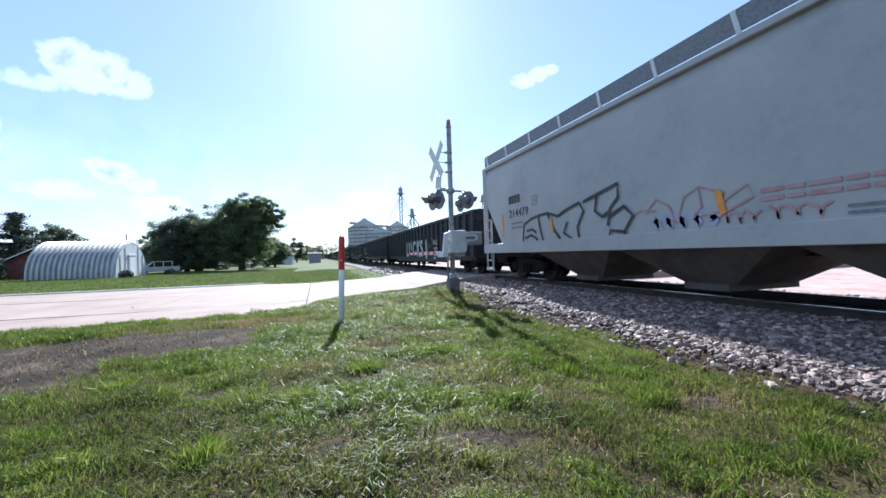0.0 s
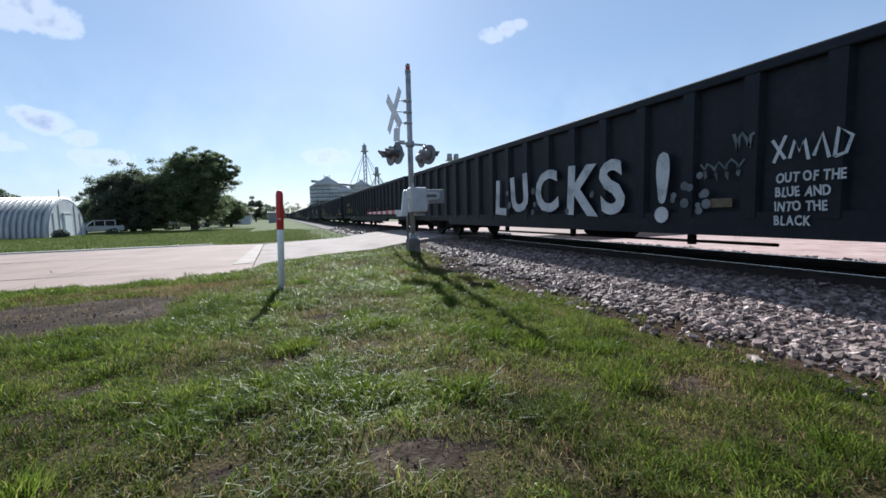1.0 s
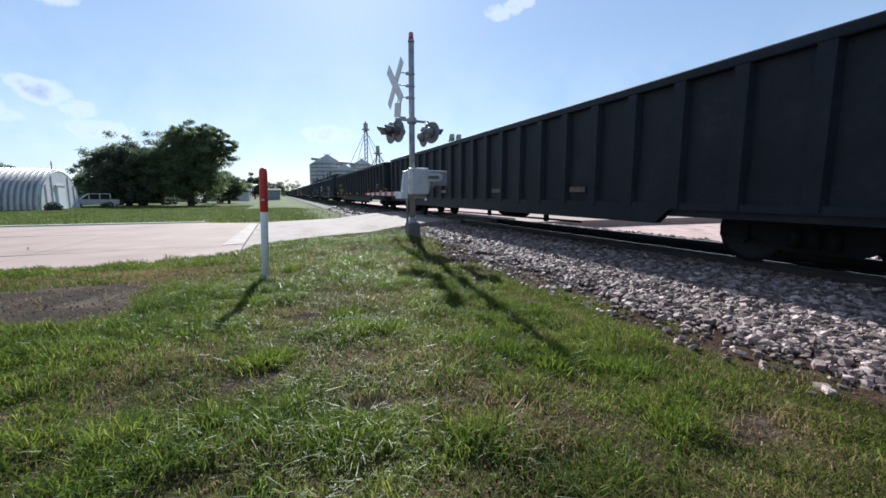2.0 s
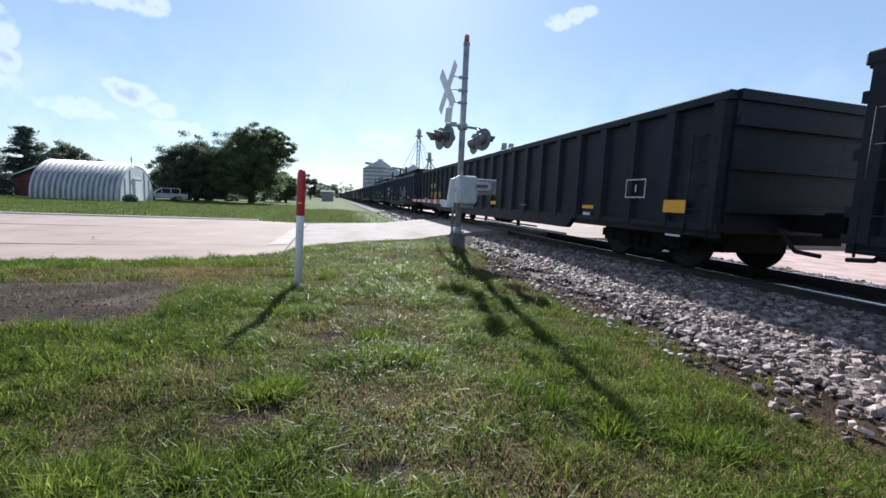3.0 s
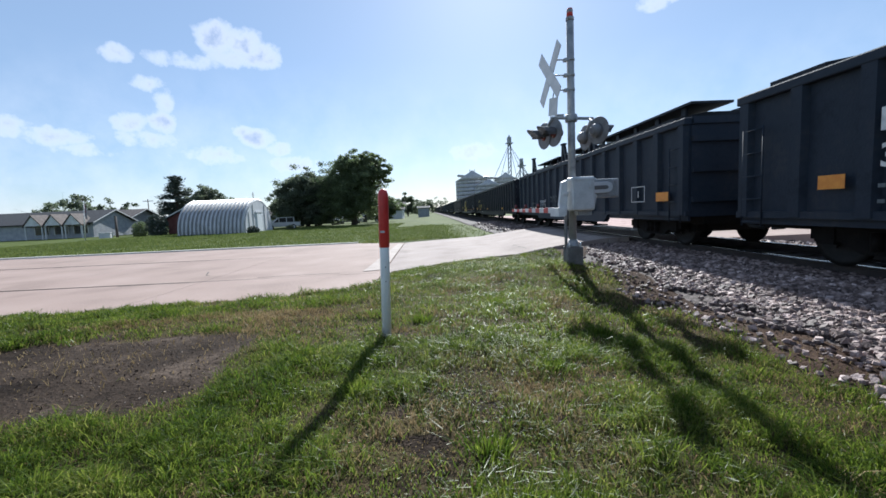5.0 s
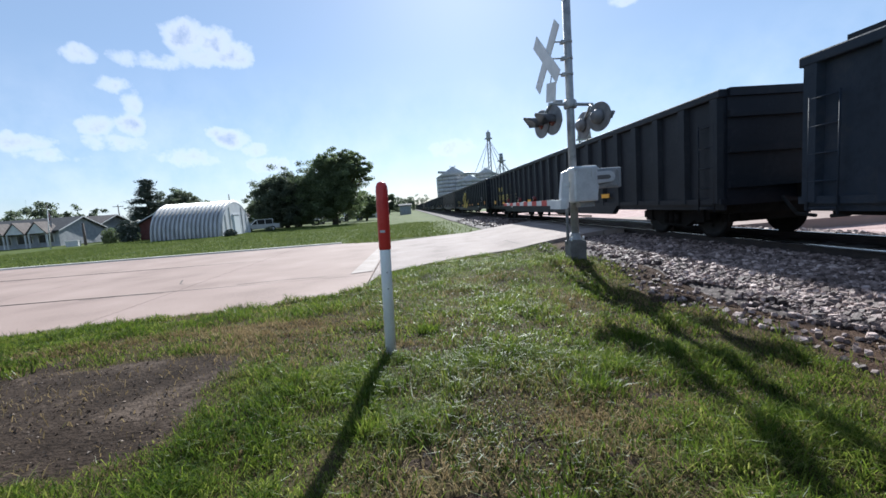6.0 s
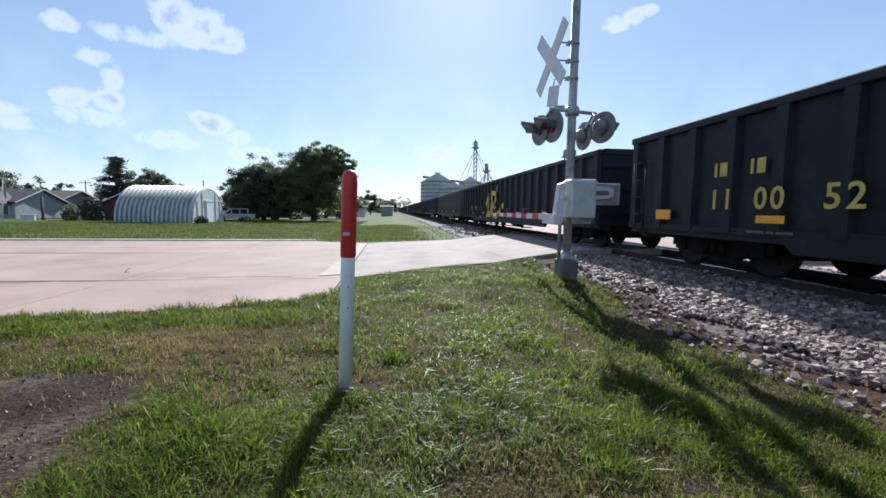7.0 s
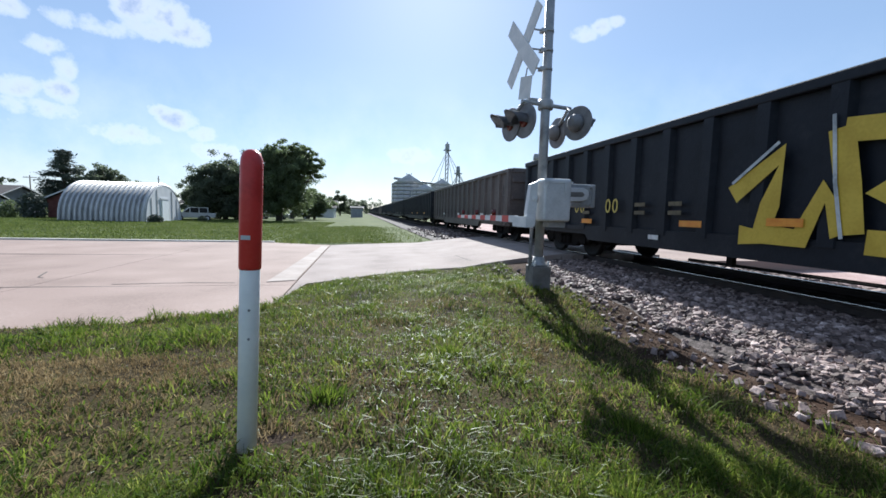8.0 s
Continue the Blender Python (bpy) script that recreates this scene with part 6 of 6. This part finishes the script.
def far_rack():
    r = thing("pipe_rack", "white pipe frame standing across the tracks", "rack", m=pose(19.5, 17.2, -0.1))
    for a, b in (((-0.9, 0, 0), (-0.9, 0, 0.85)), ((0.9, 0, 0), (0.9, 0, 0.85)), ((-0.9, 0, 0.85), (0.9, 0, 0.85)), ((-0.9, 0, 0.35), (0.9, 0, 0.35))):
        bm = bmesh.new()
        cyl(bm, a, b, 0.04, n=8)
        part("bar", bm, M_sign, r)


far_rack()


# ---- grass, weeds and ballast stones ----
def grass(name, label, x0, x1, y0, y1, count, tall, wide, material, keep, seed):
    rng = np.random.default_rng(seed)
    pts = np.stack((rng.uniform(x0, x1, count), rng.uniform(y0, y1, count)), 1)
    ok, hs = [], []
    for x, y in pts:
        k = keep(x, y)
        if rng.random() < k:
            ok.append((x, y, land(x, y)))
            hs.append(0.35 + 1.1 * max(0.0, 0.5 + 1.0 * noise.noise((x * 1.9, y * 1.9, 7)) + 0.9 * noise.noise((x * 5.5, y * 5.5, 1))))
    p = np.array(ok)
    n = len(p)
    h = (np.array(hs) * tall * rng.uniform(0.45, 1.15, n))[:, None]
    a = rng.uniform(0, 2 * math.pi, n)
    side = np.stack((np.cos(a), np.sin(a), np.zeros(n)), 1) * wide * rng.uniform(0.6, 1.3, (n, 1))
    b = rng.uniform(0, 2 * math.pi, n)
    lean = np.stack((np.cos(b), np.sin(b), np.zeros(n)), 1) * h * rng.uniform(0.3, 1.9, (n, 1))
    up = np.array((0, 0, 1.0))
    base = p - up * 0.01
    v = np.stack((base - side, base + side, p + lean * 0.4 + up * h * 0.72 + side * 0.75, p + lean * 0.4 + up * h * 0.72 - side * 0.75, p + lean + up * h * rng.uniform(0.45, 1.0, (n, 1))), 1).reshape(-1, 3)
    i = np.arange(n)[:, None] * 5
    f = np.concatenate((i + (0, 1, 2), i + (0, 2, 3), i + (3, 2, 4)), 1).reshape(-1, 3)
    tagged(new(name, soup(name, v, f, material)), label, "grass", kind="stuff")


def on_lush(x, y):
    return on_turf(x, y) * lush(x, y) * (1 - 0.5 * dead(x, y))


def on_dull(x, y):
    return on_turf(x, y) * (1 - 0.75 * lush(x, y))


def on_turf(x, y):
    if y > along(ROAD_NEAR, x) - 0.05 + 0.12 * noise.noise((x * 3, y * 3, 4)) and y < along(ROAD_FAR, x) + 0.1:
        return 0.0
    past = x - turf_edge(y)
    if past > 0:
        return max(0.0, 0.3 - 0.6 * past) * (0.25 + max(0.0, 1.6 * noise.noise((x * 2.3, y * 2.3, 6))))
    return max(0.0, min(1.0, 1.3 - 2.1 * bare(x, y))) * max(0.5, min(1.0, 0.9 + 1.3 * noise.noise((x * 3.3, y * 3.3, 12)))) * (1 - 0.9 * dead(x, y))


def on_straw(x, y):
    if along(ROAD_NEAR, x) < y:
        return 0.0
    b = bare(x, y)
    return min(1.0, 0.1 + 0.95 * dead(x, y)) * (1.0 if b < 0.5 else 0.35) * (1.0 if x < turf_edge(y) else 0.12 if x < stone_edge(y) else 0.0)


grass("turf", "short sunlit green grass with bare spots", -2.6, 4.4, 1.6, 7.0, 200000, 0.064, 0.0028, M_grass, on_dull, 41)
grass("turf", "thick fresh green grass in patches", -2.6, 4.4, 1.6, 7.0, 250000, 0.088, 0.0028, M_lush, on_lush, 48)
grass("turf", "fresh green grass farther from the path", -6.5, 4.6, 7.0, 15.2, 190000, 0.085, 0.0042, M_lush, on_lush, 49)
grass("turf", "short green grass farther from the path", -6.5, 4.6, 7.0, 15.2, 125000, 0.068, 0.0042, M_grass, on_dull, 42)
grass("turf", "green grass on the near side", -6.5, 4.4, -9.5, 1.6, 60000, 0.07, 0.006, M_grass, on_turf, 43)
grass("turf", "sparse grass at the dirt patch", -9.0, -2.6, 1.6, 9.6, 60000, 0.062, 0.0045, M_grass, on_turf, 44)
grass("turf", "fresh green grass beside the dirt patch", -6.5, -2.6, 1.6, 9.6, 60000, 0.085, 0.0046, M_lush, on_lush, 52)
grass("turf", "fresh green grass on the near side", -6.5, 4.4, -3.5, 1.6, 70000, 0.085, 0.0046, M_lush, on_lush, 53)
grass("dry_turf", "straw-coloured dead grass among the green", -3.6, 4.6, 1.4, 11.0, 250000, 0.05, 0.0034, M_dry, on_straw, 45)
grass("lawn", "mown lawn beyond the kerb", -34, -2.4, 23.9, 64, 120000, 0.09, 0.02, M_blade, lambda x, y: 0.9, 46)
grass("lawn", "rough grass strip beside the track", -2.4, 4.2, 23.0, 44, 22000, 0.16, 0.013, M_blade, lambda x, y: max(0.1, 0.9 - 0.5 * max(0, x - 1.5)), 47)


def tufts():
    """Taller clumps that stand out of the turf."""
    rng = np.random.default_rng(51)
    spots = [(0.66, 4.2), (0.72, 4.24), (0.58, 4.2), (1.05, 3.12), (1.15, 3.08), (0.95, 3.16), (1.55, 2.93), (1.68, 2.96), (0.7, 3.42), (0.45, 3.5), (2.3, 3.9), (2.5, 3.6), (2.1, 4.1), (2.9, 3.42), (3.05, 3.36), (2.7, 2.76), (1.4, 4.66), (1.62, 4.62), (0.0, 3.5), (-0.45, 2.7), (1.3, 5.1), (0.5, 5.9), (1.95, 6.2), (2.5, 5.5), (2.3, 6.6), (1.3, 6.7), (2.75, 7.2), (0.9, 7.7), (-0.6, 9.5), (-1.6, 9.55), (-2.9, 9.15), (-3.4, 9.1), (-4.3, 9.2), (1.9, 8.6), (-1.5, 4.4), (3.2, 4.9)]
    for x, y in spots:
        n = 260
        r = rng.normal(size=(n, 2)) * 0.07
        p = np.stack((x + r[:, 0], y + r[:, 1], np.full(n, land(x, y) - 0.01)), 1)
        h = rng.uniform(0.05, 0.125, (n, 1))
        out = np.concatenate((r, np.zeros((n, 1))), 1) * rng.uniform(0.1, 0.7, (n, 1)) + rng.normal(size=(n, 3)) * (0.02, 0.02, 0)
        a = rng.uniform(0, 6.28, n)
        side = np.stack((np.cos(a), np.sin(a), np.zeros(n)), 1) * 0.0034
        up = np.array((0, 0, 1.0))
        v = np.stack((p - side, p + side, p + out * 0.5 + up * h * 0.65 + side * 0.7, p + out * 0.5 + up * h * 0.65 - side * 0.7, p + out * 1.5 + up * h), 1).reshape(-1, 3)
        i = np.arange(n)[:, None] * 5
        f = np.concatenate((i + (0, 1, 2), i + (0, 2, 3), i + (3, 2, 4)), 1).reshape(-1, 3)
        t = new("grass_tuft", soup("grass_tuft", v, f, M_lush))
        tagged(t, "taller clump of bright green grass", "grass", "grass tufts", "stuff")


tufts()


def stones():
    rng = np.random.default_rng(61)
    shapes = []
    for k in range(9):
        bm = bmesh.new()
        sc = rng.uniform(0.7, 1.25, 3) * (1, 1, 0.8)
        for k8 in range(8):
            p = np.array((k8 % 2, k8 // 2 % 2, k8 // 4)) * 2.0 - 1
            bm.verts.new(p * sc * rng.uniform(0.55, 1.05, 3))
        for q in range(3):
            d = rng.normal(size=3)
            bm.verts.new(d / np.linalg.norm(d) * sc * 1.25)
        ret = bmesh.ops.convex_hull(bm, input=bm.verts[:])
        bmesh.ops.delete(bm, geom=[g for g in ret["geom_interior"] if isinstance(g, bmesh.types.BMVert)], context="VERTS")
        bmesh.ops.triangulate(bm, faces=bm.faces[:])
        shapes.append(mesh_of(bm, M_stone, "stone"))
    base = []
    for me in shapes:
        v = np.zeros(len(me.vertices) * 3)
        me.vertices.foreach_get("co", v)
        f = np.array([p.vertices[:] for p in me.polygons])
        base.append((v.reshape(-1, 3), f))

    def height(x, y):
        if x < 4.7:
            return land(x, y)
        return float(np.interp(x, [4.7, 5.1, 5.6, 6.2, 7.0, 8.5, 9.4, 10.1, 11.3], [-0.13, -0.07, 0.03, 0.075, 0.085, 0.085, 0.07, 0.0, -0.1]))

    def lay(name, n, x0, x1, y0, y1, size, label=""):
        vs, fs, at = [], [], 0
        for k in range(n):
            x, y = rng.uniform(x0, x1), rng.uniform(y0, y1)
            if x < 6 and rng.random() < 0.97 * min(1.0, max(0.0, (stone_edge(y) + 0.16 + 0.34 * noise.noise((x * 1.7, y * 1.7, 6)) - x) * 3.4)):
                continue
            v, f = base[rng.integers(0, 9)]
            q = Euler((*rng.uniform(-0.5, 0.5, 2), rng.uniform(0, 6.28))).to_matrix()
            s = size * rng.uniform(0.45, 1.0) * (1.5 if rng.random() < 0.2 else 1.0)
            vs.append(v @ np.array(q).T * s + (x, y, height(x, y) + s * 0.3 + rng.uniform(0, 0.03)))
            fs.append(f + at)
            at += len(v)
        ob = part(name, soup(name, np.concatenate(vs), np.concatenate(fs), M_stone), None, BALLAST)
        tagged(ob, kind="stuff")

    lay("loose_stones", 46000, 3.9, 7.05, 1.2, 9.5, 0.028)
    lay("loose_stones", 19000, 4.1, 7.05, 9.5, 15.1, 0.031)
    lay("loose_stones", 5000, 8.7, 11.5, 1.0, 15.1, 0.05)
    lay("loose_stones", 4000, 4.6, 7.0, 23.2, 40, 0.055)
    for k in range(300):
        y = rng.uniform(1.8, 8.5)
        x = stone_edge(y) + rng.uniform(-0.35, 0.6)
        s = rng.uniform(0.016, 0.034)
        st = part("stone", shapes[k % 9], None, BALLAST)
        st.matrix_basis = Matrix.LocRotScale((x, y, height(x, y) + s * 0.5), Euler((*rng.uniform(-0.4, 0.4, 2), rng.uniform(0, 6.28))), (s, s, s * 0.9))


stones()


def dirt_clods():
    """Crumbs of soil and grit lying on the bare patches and along the verge."""
    rng = np.random.default_rng(71)
    vs, at = [], 0
    corners = np.array(((1, 0, -0.3), (-0.5, 0.9, -0.3), (-0.5, -0.9, -0.3), (0.1, 0.1, 0.7)))
    for k in range(26000):
        x, y = (rng.uniform(-4.2, 0.2), rng.uniform(4.0, 8.6)) if k < 9000 else (rng.uniform(3.7, 5.0), rng.uniform(1.8, 13.5)) if k < 20000 else (rng.uniform(-0.2, 3.2), rng.uniform(2.0, 6.4))
        if (bare(x, y) < 0.55) if x < 3.5 else not turf_edge(y) - 0.1 < x < stone_edge(y) + 0.2:
            continue
        s = 0.004 + 0.011 * rng.random() ** 4
        q = np.array(Euler(rng.uniform(0, 6.28, 3)).to_matrix())
        vs.append(corners * rng.uniform(0.6, 1.3, (4, 1)) @ q.T * s + (x, y, land(x, y) + s * 0.3))
    v = np.concatenate(vs)
    i = np.arange(len(vs))[:, None] * 4
    f = np.concatenate((i + (0, 2, 1), i + (0, 1, 3), i + (1, 2, 3), i + (2, 0, 3)), 1).reshape(-1, 3)
    tagged(new("soil_clods", soup("soil_clods", v, f, M_clod)), "crumbs of brown soil and grit on bare ground", "soil", kind="stuff")


dirt_clods()


# ---- what moves ----
def motions():
    for car, s in CARS:
        walk(car, [(t, pose(TRACK_X, s - SPEED * t, RAIL_Z)) for t in range(9)])
    for w, dy in WHEELS:
        walk(w, [(k / 30, pose(0, dy, 0.42, (SPEED / 0.42) * (k / 30) * 180 / math.pi, 0, 0)) for k in range(241)])


motions()
